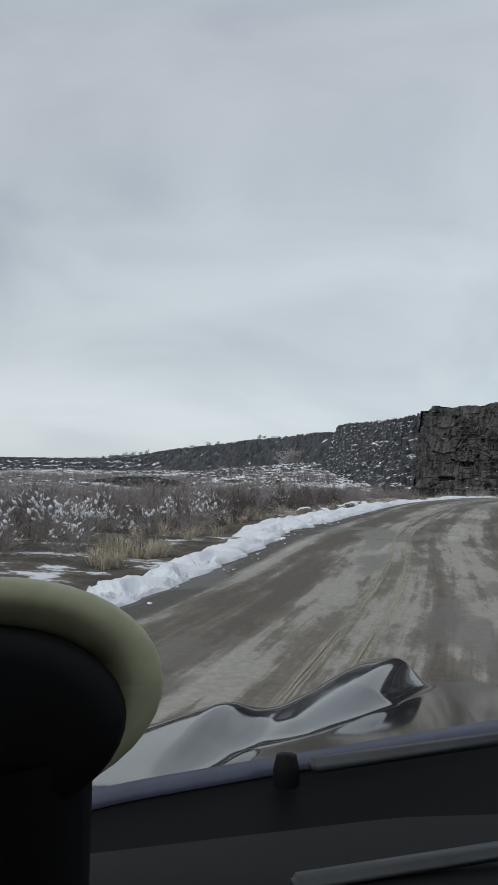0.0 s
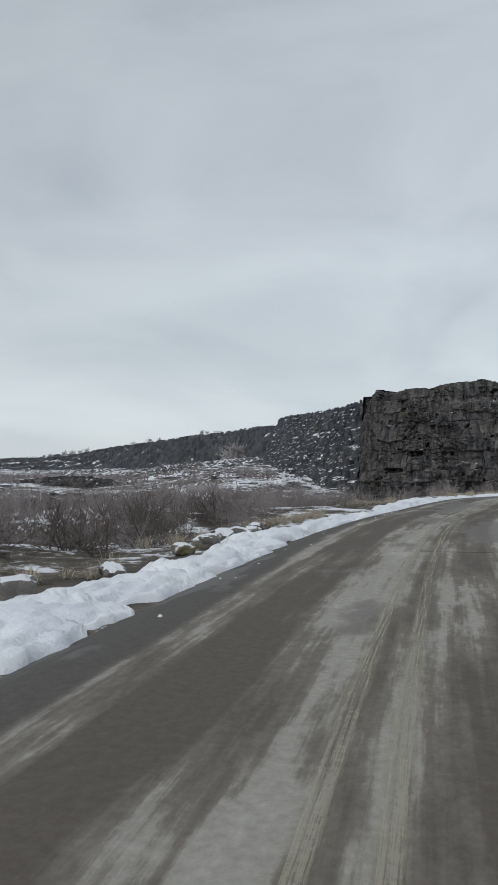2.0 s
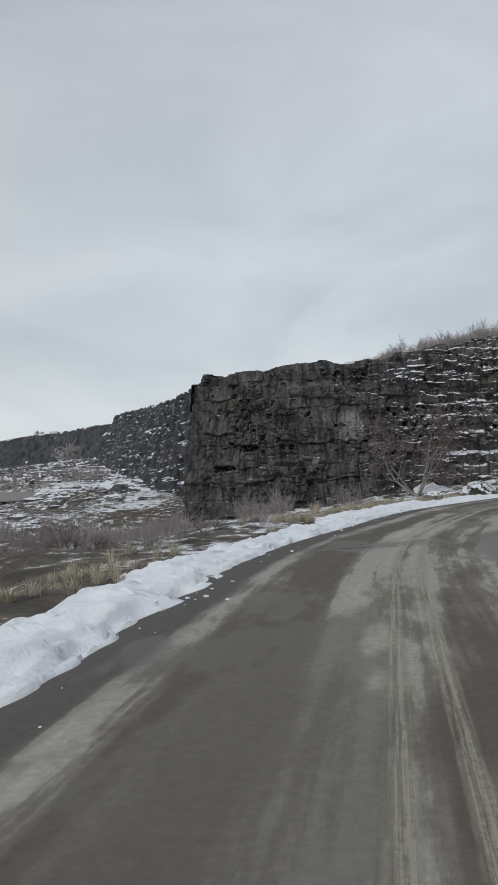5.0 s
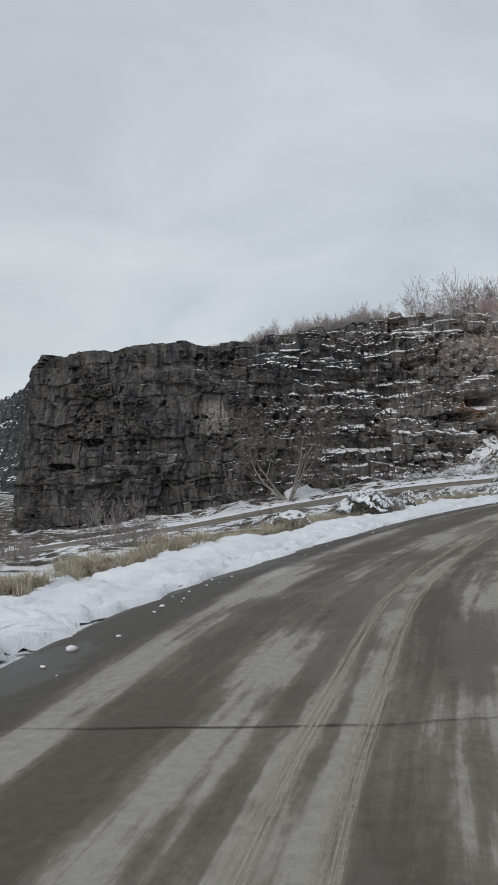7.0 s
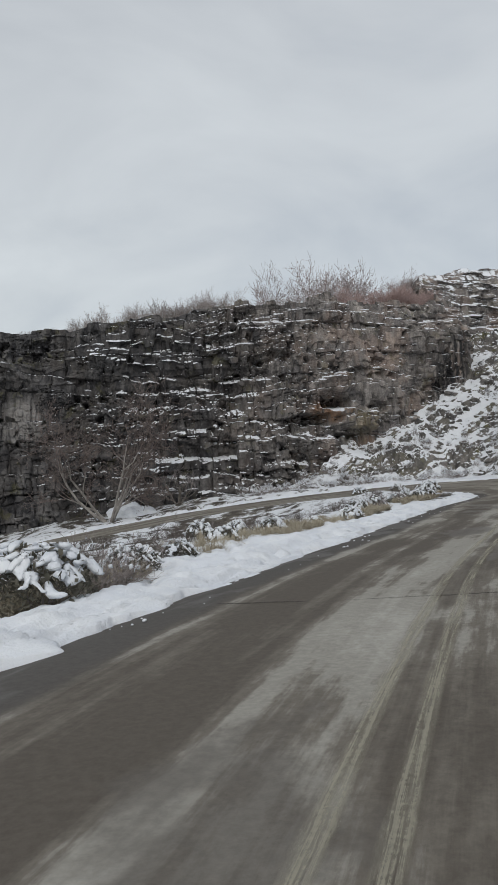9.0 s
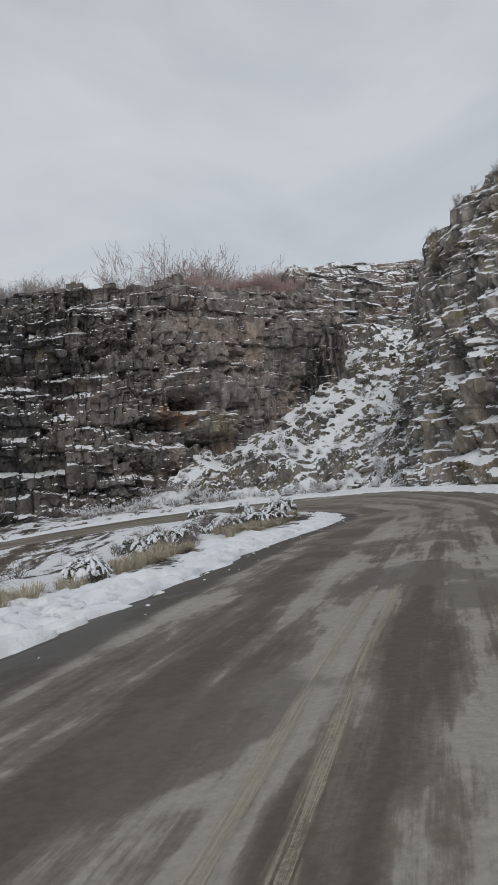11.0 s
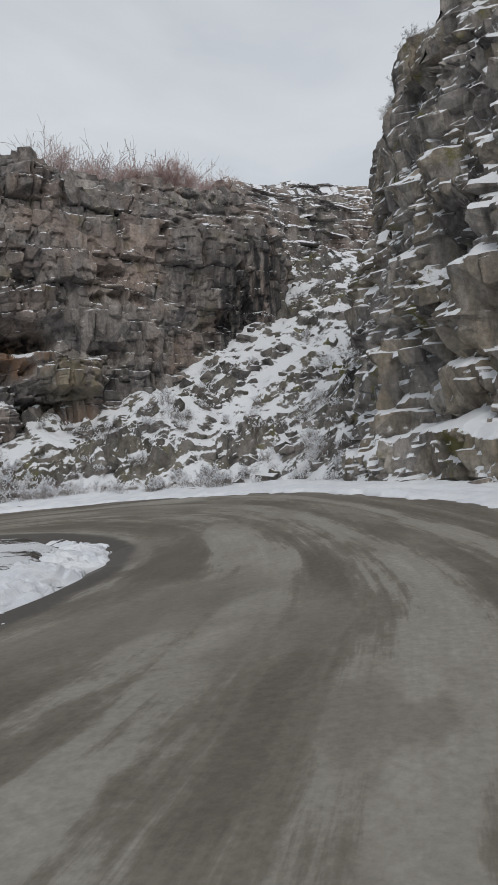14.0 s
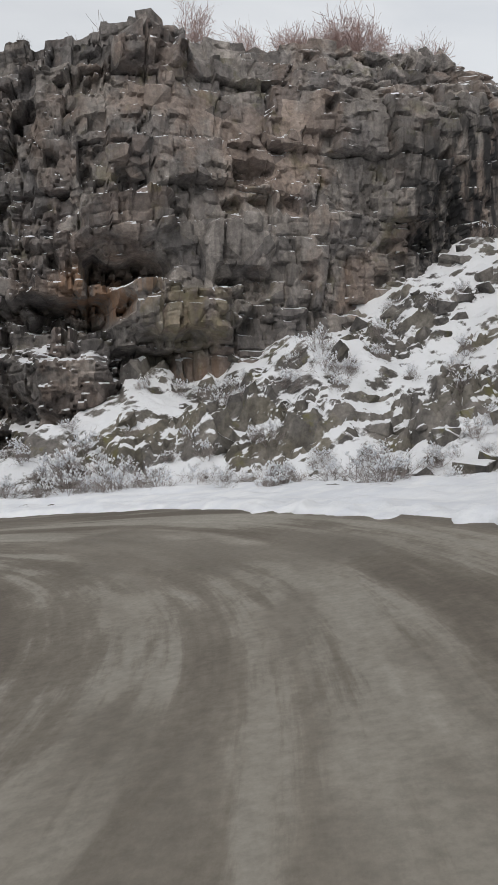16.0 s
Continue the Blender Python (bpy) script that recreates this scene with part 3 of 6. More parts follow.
    for bx, bz, half, high, out in bosses:
        r = np.maximum(np.abs(at_x - bx) / half, np.abs(Z - bz) / high) * 0.55 + np.hypot((at_x - bx) / half, (Z - bz) / high) * 0.45 + edge_noise
        if out > 0:
            depth = depth - out * np.clip((1.12 - r) * 3.0, 0, 1) * (1 + 0.35 * (Z - bz) / high * (r < 1.2))
        else:
            depth = depth - out * np.clip((1.15 - r) * 2.2, 0, 1) ** 0.6 * (0.75 + 0.5 * who2)
    for lx, lz, half, deep in ledges:
        dz = Z - lz - 0.35 * fractal(S / 2.5, S * 0 + lz, seed + 17, 3) - 0.25 * (col - 0.5)
        run = np.clip((half * (1 + 0.5 * fractal(S / 0.8, Z * 0, seed + 18, 3)) - np.abs(at_x - lx)) * 1.6, 0, 1)
        depth = depth + deep * run * np.clip(dz / 0.5, 0, 1) * np.clip(1 - dz / 2.6, 0, 1) ** 0.7
    X = line[None, :, 0] + inward[None, :, 0] * depth
    Y = line[None, :, 1] + inward[None, :, 1] * depth
    k = np.linspace(0, 1, CAP_ROWS + 1)[1:, None] ** 1.6
    far_in = inward.copy() if cap_way is None else np.repeat(np.array([cap_way], float), len(inward), 0)
    rise = cap[1] * k + 0.4 * fractal(S[:1] / 2.0 + 0 * k, cap[0] * k / 2.0, seed + 20, 4) * np.minimum(1, k * 12)
    X = np.vstack([X, X[-1:] + far_in[None, :, 0] * cap[0] * k])
    Y = np.vstack([Y, Y[-1:] + far_in[None, :, 1] * cap[0] * k])
    Z = np.vstack([Z, Z[-1:] + rise])
    chip = np.random.default_rng(seed).normal(0, 0.06 * res, (3, *X.shape))
    return np.stack([X + chip[0], Y + chip[1], Z + chip[2]], -1)


# x, y, foot, top, lean, terrace
MAIN_CLIFF = [
    (-17.5, 146, -7, 18, 3, 0.2), (-14.5, 130, -6, 17.6, 3, 0.2), (-13.0, 118, -5.5, 17.0, 2.5, 0.1), (-11.8, 112, -9, 14.6, 2.0, 0.1), (-8, 109.0, -9, 16.0, 3, 0.15), (0, 107.2, -8, 17.2, 3.6, 0.2),
    (8, 107.2, -6.5, 17.6, 4.5, 0.25), (15, 106.9, -5.3, 18.0, 5, 0.5), (22, 105.6, -4.0, 19.2, 6.5, 0.95), (30, 104.0, -2.2, 20.6, 7.5, 1), (37, 102.5, -0.8, 21.3, 6, 0.9), (43, 102.0, 0.3, 20.9, 3.0, 0.4),
    (47, 102.3, 0.4, 21.4, 2.2, 0.15), (51, 102.8, 0.4, 20.9, 1.8, 0.1), (56, 103.4, 0.5, 21.0, 1.5, 0.1), (61, 104.0, 1, 21.0, 1.3, 0.1), (64.3, 106.0, 4, 21.6, 1.2, 0.1), (67, 109.5, 9, 23.4, 2.4, 0.7), (71, 115, 12, 26.6, 4, 0.9), (76, 119.5, 14, 30.2, 5, 1), (84, 120, 15, 32.2, 5, 1), (96, 114, 15, 32.5, 5, 1),
]
# x, z, half width, half height, how far it stands out (hollows are negative)
MAIN_BOSSES = [
    (45.6, 10.9, 2.1, 1.0, 1.3), (45.4, 8.9, 1.9, 0.6, -2.4), (43.0, 7.0, 2.1, 0.65, -2.2), (47.4, 6.9, 2.5, 1.2, 1.7), (46.1, 4.8, 1.2, 0.6, -1.3), (42.6, 3.9, 2.4, 1.2, 1.2),
    (50.2, 9.9, 1.5, 1.4, 0.9), (50.6, 8.2, 1.2, 0.6, -0.8), (46.0, 12.7, 0.7, 0.5, -1.0), (51.2, 13.4, 0.8, 0.5, -0.9), (60.8, 8.5, 1.6, 5.0, -0.9), (47.4, 19.2, 1.8, 1.2, 0.9),
    (-2.7, 4.9, 1.2, 0.5, -1.6), (-7.4, 1.9, 1.6, 0.5, -1.6), (-0.5, -1.0, 5.0, 1.2, 0.7), (8.5, 13.2, 4.2, 1.0, 0.9), (3.5, 2.0, 4.6, 1.3, 0.8),
]
MAIN_LEDGES = [
    (30.2, 3.0, 4.2, 1.5), (28.8, 6.0, 2.6, 1.1), (25.0, 8.6, 2.4, 1.3), (29.5, 10.6, 3.2, 1.3), (36.0, 11.6, 3.4, 1.5), (35.2, 9.7, 2.6, 1.0), (33.8, 7.8, 1.8, 0.9),
    (27.0, 14.8, 3.5, 0.9), (33.5, 15.8, 4.0, 1.0), (38.0, 18.2, 4.0, 1.2), (21.0, 15.5, 3.0, 0.8), (8.0, 14.3, 3.0, 0.8), (5.2, 3.3, 1.6, 0.9), (0.0, -1.7, 1.8, 0.9), (20.5, 10.6, 1.5, 0.7), (41.0, 5.2, 2.0, 0.9), (39.5, 2.2, 3.0, 1.1),
]
FACE = rock_face(MAIN_CLIFF, 0.105, 1, 3, block=(1.15, 1.3), cap_way=(0.3, 0.954), brow=2.8, beds=1.75, bosses=MAIN_BOSSES, ledges=MAIN_LEDGES, slabs=(40, 6))
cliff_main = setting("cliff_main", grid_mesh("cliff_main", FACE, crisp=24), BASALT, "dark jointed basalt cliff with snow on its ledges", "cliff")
BUTTRESS = [
    (20, 14, 0, 10, 6, 1), (30, 27, 0, 13, 6, 1), (40, 40.5, 0, 16, 7, 1), (48, 52, 0, 23, 10, 1), (50.9, 62, -0.3, 27.5, 11, 1), (51.9, 70, -0.2, 28.0, 11.5, 1), (52.5, 76, 0.2, 25.0, 10.8, 1), (53.6, 81.5, -0.6, 22.0, 8.2, 1), (55.9, 86.0, -0.6, 18.9, 3.6, 0.8), (58.2, 89.2, 0.5, 17.8, 2.0, 0.4), (62.5, 91.4, 2, 19.5, 1.8, 0.3), (70, 93.5, 6, 24, 3, 0.3), (84, 98, 16, 30, 3, 0.3),
]
# y, z, half length, depth
SIDE_LEDGES = [
    (79.2, 7.4, 1.6, 1.6), (77.2, 6.6, 1.2, 1.4), (81.8, 5.2, 2.0, 1.5), (75.0, 8.4, 1.3, 1.3), (73.8, 4.2, 2.2, 1.8), (79.0, 4.6, 1.0, 1.2), (82.5, 2.6, 2.6, 1.2), (77.5, 2.0, 2.4, 1.2), (72.5, 1.8, 3.0, 1.4),
    (79.2, 10.6, 1.6, 1.2), (75.6, 11.2, 1.8, 1.5), (81.8, 13.6, 1.8, 1.1), (77.5, 13.8, 2.0, 1.5), (73.5, 14.0, 2.0, 1.4), (71.0, 8.0, 2.5, 1.5),
]
SIDE_BOSSES = [(77.0, 5.6, 2.2, 1.2, 0.5), (73.5, 6.8, 2.6, 1.8, 0.45), (83.0, 9.5, 1.8, 2.6, 0.6), (85.0, 15.5, 2.0, 1.4, 0.4)]
SIDE = rock_face(BUTTRESS, 0.115, -1, 17, block=(1.45, 1.7), relief=1.1, cap=(26.0, 9.0), curve=1.55, cap_way=(0.85, -0.53), beds=1.7, shelf=1.15, bosses=SIDE_BOSSES, ledges=SIDE_LEDGES, axis=1, jagged=1.8)
cliff_buttress = setting("cliff_buttress", grid_mesh("cliff_buttress", SIDE, crisp=24), BASALT_NEAR, "stepped mossy basalt buttress with snow on its ledges", "cliff")

# scree in the gully between both cliffs
su, sv = np.meshgrid(np.linspace(0, 1, 360), np.linspace(0, 1, 420))
base_row = toe[int(14 * 4.3) : 14 * 8 + 1][::-1]
base_way = np.gradient(base_row[:, :2], axis=0)
base_way /= np.linalg.norm(base_way, axis=1)[:, None]
base_row = base_row + np.stack([-base_way[:, 1], base_way[:, 0], 0 * base_way[:, 0]], 1) * 1.0 - [0, 0, 0.25]
base_s = np.linspace(0, 1, len(base_row))
low = np.stack([np.interp(su[0], base_s, base_row[:, q]) for q in range(3)], 1)[None]
top_a, top_b = np.array([64.0, 121.0, 18.0]), np.array([86.0, 101.0, 20.0])
scree = low * (1 - sv[..., None]) + (top_a + (top_b - top_a) * su[..., None]) * sv[..., None]
sx_, sy_ = scree[..., 0] + 0.3 * fractal(scree[..., 0], scree[..., 1], 57, 3), scree[..., 1] + 0.3 * fractal(scree[..., 0], scree[..., 1], 58, 3)
cw, cr, ct = cells(sx_ / 1.15, sy_ / 1.15, 51)
cw2, cr2, ct2 = cells(sx_ / 0.36, sy_ / 0.36, 53)
stony = np.clip(0.5 + 2.5 * fractal(sx_ / 3.5, sy_ / 3.5, 54, 3), 0.12, 1)
scree[..., 2] += np.minimum(1, sv * 10) * stony * (1.25 * (cw - 0.4) * np.clip(cr * 5, 0, 1) + 0.5 * ct + 0.62 * (cw2 - 0.4) * np.clip(cr2 * 5, 0, 1) + 0.2 * ct2)
scree[..., 2] += np.minimum(1, sv * 10) * (1.5 * fractal(scree[..., 0] / 4, scree[..., 1] / 4, 52, 4) + 1.8 * np.exp(-(((su - 0.8) / 0.16) ** 2) - ((sv - 0.22) / 0.2) ** 2))
scree_slope = setting("scree_slope", grid_mesh("scree_slope", scree, crisp=30), SCREE, "steep scree of basalt blocks half buried in snow", "scree slope")

# the canyon's rim beyond
RIM_NEAR = [(-16.5, 140, -9, 18.0, 2.5, 0.8), (-19, 150, -9, 18.5, 4, 0.8), (-32, 190, -10, 21, 8, 0.8), (-52, 255, -12, 25, 12, 0.8), (-78, 340, -12, 31, 16, 0.8), (-104, 424, -12, 36.5, 18, 0.8), (-116, 470, -12, 37, 18, 0.8), (-110, 560, -12, 38, 18, 0.8)]
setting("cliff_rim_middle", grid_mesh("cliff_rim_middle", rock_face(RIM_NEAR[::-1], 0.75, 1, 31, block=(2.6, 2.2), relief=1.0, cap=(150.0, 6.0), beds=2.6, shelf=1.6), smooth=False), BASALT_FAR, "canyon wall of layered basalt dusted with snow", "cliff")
RIM_FAR = [(-110, 540, -8, 38, 20, 0.8), (-180, 690, -6, 48, 24, 0.8), (-258, 868, -4, 55, 24, 0.8), (-330, 910, -4, 51, 26, 0.8), (-390, 940, -4, 46, 26, 0.8), (-460, 985, -4, 42, 26, 0.8), (-540, 1030, -4, 34, 26, 0.8), (-640, 1120, -4, 30, 26, 0.8), (-780, 1200, -2, 30, 26, 0.8), (-1000, 1250, -2, 31, 26, 0.8)]
FAR_FACE = rock_face(RIM_FAR[::-1], 3.0, 1, 37, block=(12, 9), relief=3.0, cap=(500.0, 12.0), beds=7.0, shelf=4.0)
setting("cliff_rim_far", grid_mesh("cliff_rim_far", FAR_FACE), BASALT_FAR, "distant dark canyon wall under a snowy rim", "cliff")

# debris below both walls: beds and blocks that step down to the valley floor, half covered by snow
TALUS = [(-19, 152, -4.6, 22), (-32, 190, -2.6, 34), (-46, 235, -1.6, 46), (-65, 297, 1.0, 60), (-90, 380, 4, 80), (-116, 470, 8, 95), (-150, 600, 13, 120), (-180, 690, 15, 140), (-255, 862, 13, 170), (-330, 905, 8, 180), (-390, 935, 4, 180), (-460, 980, 0, 180), (-640, 1110, -3, 180)]
tal, tal_s = even(spline(TALUS, 12), 1.3)
tal_way = np.gradient(tal[:, :2], axis=0)
for _ in range(60):
    tal_way[1:-1] = (tal_way[:-2] + tal_way[1:-1] * 2 + tal_way[2:]) / 4
tal_way /= np.linalg.norm(tal_way, axis=1)[:, None]
_, TV = np.meshgrid(tal_s, np.linspace(-0.10, 1, 120))
TW = TV * tal[None, :, 3]
TX, TY = tal[None, :, 0] - tal_way[None, :, 1] * TW, tal[None, :, 1] + tal_way[None, :, 0] * TW
floor_z = ground_height(TX, TY) - 1.0
fall = np.clip(1 - TV, 0, 1) ** 1.35
TZ = floor_z + np.maximum(0, tal[None, :, 2] - floor_z) * fall
tier = TZ / 2.6 + 1.3 * fractal(TX / 38, TY / 38, 301, 4) + 0.5 * fractal(TX / 9, TY / 9, 302, 3)
TZ = TZ + 0.75 * 2.6 * (np.floor(tier) + np.clip((tier - np.floor(tier)) * 5 - 4, 0, 1) - tier + 0.5)
tw, trim_, tt = cells(TX / 3.4 + 0.5 * fractal(TX / 4, TY / 4, 303, 3), TY / 3.4, 304)
rubble = np.clip(0.45 + 2.6 * fractal(TX / 24, TY / 24, 305, 3), 0.08, 1)
away = np.clip(np.hypot(TX, TY) / 420, 0.45, 1.6)
TZ = TZ + away * rubble * (1.9 * (tw - 0.4) * np.clip(trim_ * 4, 0, 1) + 0.7 * tt) + 1.6 * fractal(TX / 14, TY / 14, 306, 4) - 1.6 * np.clip((TV - 0.86) / 0.14, 0, 1)
setting("talus_slope", grid_mesh("talus_slope", np.stack([TX, TY, TZ], -1), smooth=False), TALUS_ROCK, "dark terraces of talus below the canyon walls, half covered by snow", "talus slope")
for plan, seed, label in (
    ([(-262, 372, -16, -5.5, 4, 0.9), (-236, 344, -16, -3.4, 4, 0.9), (-214, 336, -15, -1.6, 4, 0.9), (-192, 330, -15, 0.0, 4, 0.9), (-173, 332, -15, 0.2, 4, 0.9), (-158, 350, -15, -3.0, 5, 0.9), (-148, 380, -15, -8.0, 5, 0.9)], 71, "flat-topped dark rock terrace on the valley floor"),
    ([(-190, 250, -19, -9.0, 4, 0.9), (-160, 226, -18, -6.6, 4, 0.9), (-136, 216, -18, -6.0, 4, 0.9), (-112, 214, -17, -5.8, 5, 0.9), (-96, 222, -17, -7.2, 5, 0.9), (-84, 244, -17, -12, 5, 0.9)], 73, "low ragged rock terrace dusted with snow on the valley floor"),
):
    setting("rock_terrace", grid_mesh("rock_terrace", rock_face(plan, 0.8, 1, seed, block=(3.0, 2.4), relief=1.2, cap=(46.0, -2.5), beds=2.2, shelf=1.6), smooth=False), TALUS_ROCK, label, "rock terrace")
RIM_HORIZON = [(-700, 1900, 0, 70, 60, 0.8), (-1000, 2150, 0, 62, 60, 0.8), (-1230, 2200, 0, 66, 70, 0.8), (-1500, 2330, 0, 56, 70, 0.8), (-1760, 2430, 0, 48, 70, 0.8), (-2200, 2500, 0, 44, 70, 0.8), (-3000, 2400, 0, 34, 70, 0.8)]
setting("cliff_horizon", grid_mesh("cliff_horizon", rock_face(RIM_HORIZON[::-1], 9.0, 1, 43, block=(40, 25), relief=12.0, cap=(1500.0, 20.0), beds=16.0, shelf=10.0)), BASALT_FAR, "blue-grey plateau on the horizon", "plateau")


# ---------------------------------------------------------------- ploughed snow beside the road
def snow_bank(name, edge, side, width, height, seed, label, ragged=0.5, gap=0.14, rows=26, start_at=-0.2):
    """A low ploughed bank on the road's edge (rows x, y, z); side 1 lies to the left of the line's run. Its width and its start may vary from row to row."""
    edge = np.column_stack([edge, np.broadcast_to(width, len(edge)), np.broadcast_to(start_at, len(edge))])
    line, s = even(edge, gap)
    tang = np.gradient(line[:, :2], axis=0)
    for _ in range(40):
        tang[1:-1] = (tang[:-2] + tang[1:-1] * 2 + tang[2:]) / 4
    tang /= np.linalg.norm(tang, axis=1)[:, None]
    out = np.stack([-tang[:, 1], tang[:, 0]], 1) * side
    v = np.linspace(0, 1, rows)
    S, V = np.meshgrid(s, v)
    end = np.clip(np.minimum(S, s[-1] - S) / 5.0, 0.02, 1)
    width, start_at = line[None, :, 3], line[None, :, 4]
    start = start_at + ragged * (0.5 * fractal(S / 2.6, S * 0, seed, 3, 0.6) + 0.45 * fractal(S / 0.6, S * 0, seed + 2, 3, 0.6))
    wide = np.maximum(0.5, width * (1 + 0.8 * fractal(S / 5, S * 0, seed + 3, 3)) * end ** 0.5)
    off = start + wide * V
    hump = np.minimum(1, V * 2.1) ** 1.0 * np.minimum(1, (1 - V) * 2.5) ** 0.7
    crust = fractal(S / 1.3, off / 0.8, seed + 7, 5, 0.62)
    clods, rim, slant = cells(S / 0.34 + crust, off / 0.26, seed + 9)
    lump = 0.66 + 1.05 * crust + 0.75 * (clods - 0.5) + 0.35 * slant
    h = height * end * (hump * np.maximum(lump, -0.2) + ragged * 0.9 * (hump - 0.42) * (hump < 0.75)) - ragged * 0.10 * np.clip(0.5 - lump, 0, 1)
    lace = np.clip(1 - V / 0.45, 0, 1) * np.clip(0.1 + 3.0 * fractal(S / 1.2 + off, off / 0.17, seed + 12, 4, 0.6), 0, 1)
    h = h - ragged * 0.16 * lace
    X = line[None, :, 0] + out[None, :, 0] * off
    Y = line[None, :, 1] + out[None, :, 1] * off
    inner = line[None, :, 2] + 0.0 * off
    outer = ground_at(X[-1], Y[-1])[None, :] - 0.05
    mixed = inner * (1 - V**2) + np.minimum(outer, inner + 0.3) * V**2
    Z = mixed + 0.02 + h - 0.12 * (V == 0) - 0.6 * (V == 1)
    return setting(name, grid_mesh(name, np.stack([X, Y, Z], -1)), SNOW, label, "snow bank")


first, tip = 8, 14 * 15 + 10
bank_rows = knot[first:tip]
snow_bank("snow_bank", rails[first:tip, :3], 1, np.interp(bank_rows, [2, 4, 5.5, 6.5, 8, 9, 11, 12, 14, 15], [1.3, 1.45, 1.15, 1.35, 1.9, 2.3, 2.4, 1.7, 1.4, 1.0]), 0.115, 5, "ploughed strip of old white snow along the road edge", 1.05, 0.085, 44, np.interp(bank_rows, [2, 3, 4, 5, 6, 7, 8, 9, 10, 11, 13, 15], [0.3, 0.55, 0.35, 0.0, 0.5, 0.4, 0.5, 0.25, 0.4, 0.2, 0.1, 0.1]))
snow_bank("snow_bank", rails[first : 14 * 10 + 3, 3:], -1, 1.6, 0.24, 19, "ploughed strip of old white snow below the slope", 0.6)


def snow_shoulder(first, last, seed):
    """The broad snowed-over shoulder between the asphalt and the rocks: a broken lip, then a soft rise with old plough furrows."""
    near = rails[first:last, 3:]
    far_k = np.interp(knot[first:last], [10, 18, 19], [0, 8, 9]) * 14
    back = np.stack([np.interp(far_k, np.arange(len(toe)), toe[:, q]) for q in range(3)], 1)
    both = np.column_stack([near, back])
    line, s = even(both, 0.11)
    out = line[:, 3:5] - line[:, :2]
    reach = np.linalg.norm(out, axis=1)
    out = out / (reach[:, None] + 1e-6)
    lip = np.array([0, 0.04, 0.09, 0.15, 0.22, 0.3, 0.4, 0.52, 0.66, 0.82])
    m = np.r_[lip, 1 + np.linspace(0, 1, 40) ** 1.1]
    S, M = np.meshgrid(s, m)
    deep = np.maximum(reach, 0.4)[None] + 2.2
    rag = -0.15 + 0.35 * fractal(S[:1] / 2.2, S[:1] * 0, seed, 4, 0.62) + 0.16 * fractal(S[:1] / 0.45, S[:1] * 0, seed + 1, 3, 0.6)
    off = np.where(M < 1, M, 1 + (M - 1) * (deep - 1)) + rag * np.clip(2 - M, 0, 1)
    X, Y = line[None, :, 0] + out[None, :, 0] * off, line[None, :, 1] + out[None, :, 1] * off
    t = np.clip(off / deep, 0, 1)
    lump, rim, slant = cells(S / 0.45 + fractal(S, off, seed + 2, 3), off / 0.35, seed + 3)
    face = np.minimum(1, np.maximum(0, off - rag) / 0.24) ** 0.6
    soft = 0.13 + 0.13 * fractal(S / 1.5, off / 1.1, seed + 4, 4, 0.55) + 0.05 * np.sin(off * 3.1 + fractal(S / 6, off, seed + 6, 2) * 2) * np.clip(off - 1, 0, 1)
    chunk = 0.10 * (lump - 0.45) * np.clip(rim * 6, 0, 1) * np.clip(1.7 - off, 0.12, 1)
    Z = line[None, :, 2] * (1 - t) + (line[None, :, 5] + 0.22) * t + face * (soft + chunk) - 0.04
    Z[0] -= 0.15
    Z[-1] -= 0.8
    return setting("snow_shoulder", grid_mesh("snow_shoulder", np.stack([X, Y, Z], -1)), SNOW, "broad snowed-over road shoulder with a broken lip below the rocks", "snow bank")


snow_shoulder(14 * 10, 14 * 19, 9)
snow_bank("snow_bank", rails[14 * 19 - 8 : 14 * 23, 3:], -1, 1.3, 0.16, 29, "thin ploughed strip of snow along the lower road", 0.4)
# ---------------------------------------------------------------- things: helpers
def thing(name, label, category, group="", at=(0, 0, 0), kind=""):
    ob = new(name)
    ob.empty_display_size = 0.2
    ob.matrix_world = Matrix.Translation(at)
    return tagged(ob, label, category, group, kind)


def child(name, me, mat, parent, label=""):
    ob = new(name, me)
    if mat and not me.materials:
        me.materials.append(mat)
    ob.parent = parent
    return tagged(ob, label)


def part(name, bm, mat, parent, label="", smooth=False):
    me = bpy.data.meshes.new(name)
    for f in bm.faces:
        f.smooth = smooth
    bm.to_mesh(me)
    bm.free()
    return child(name, me, mat, parent, label)


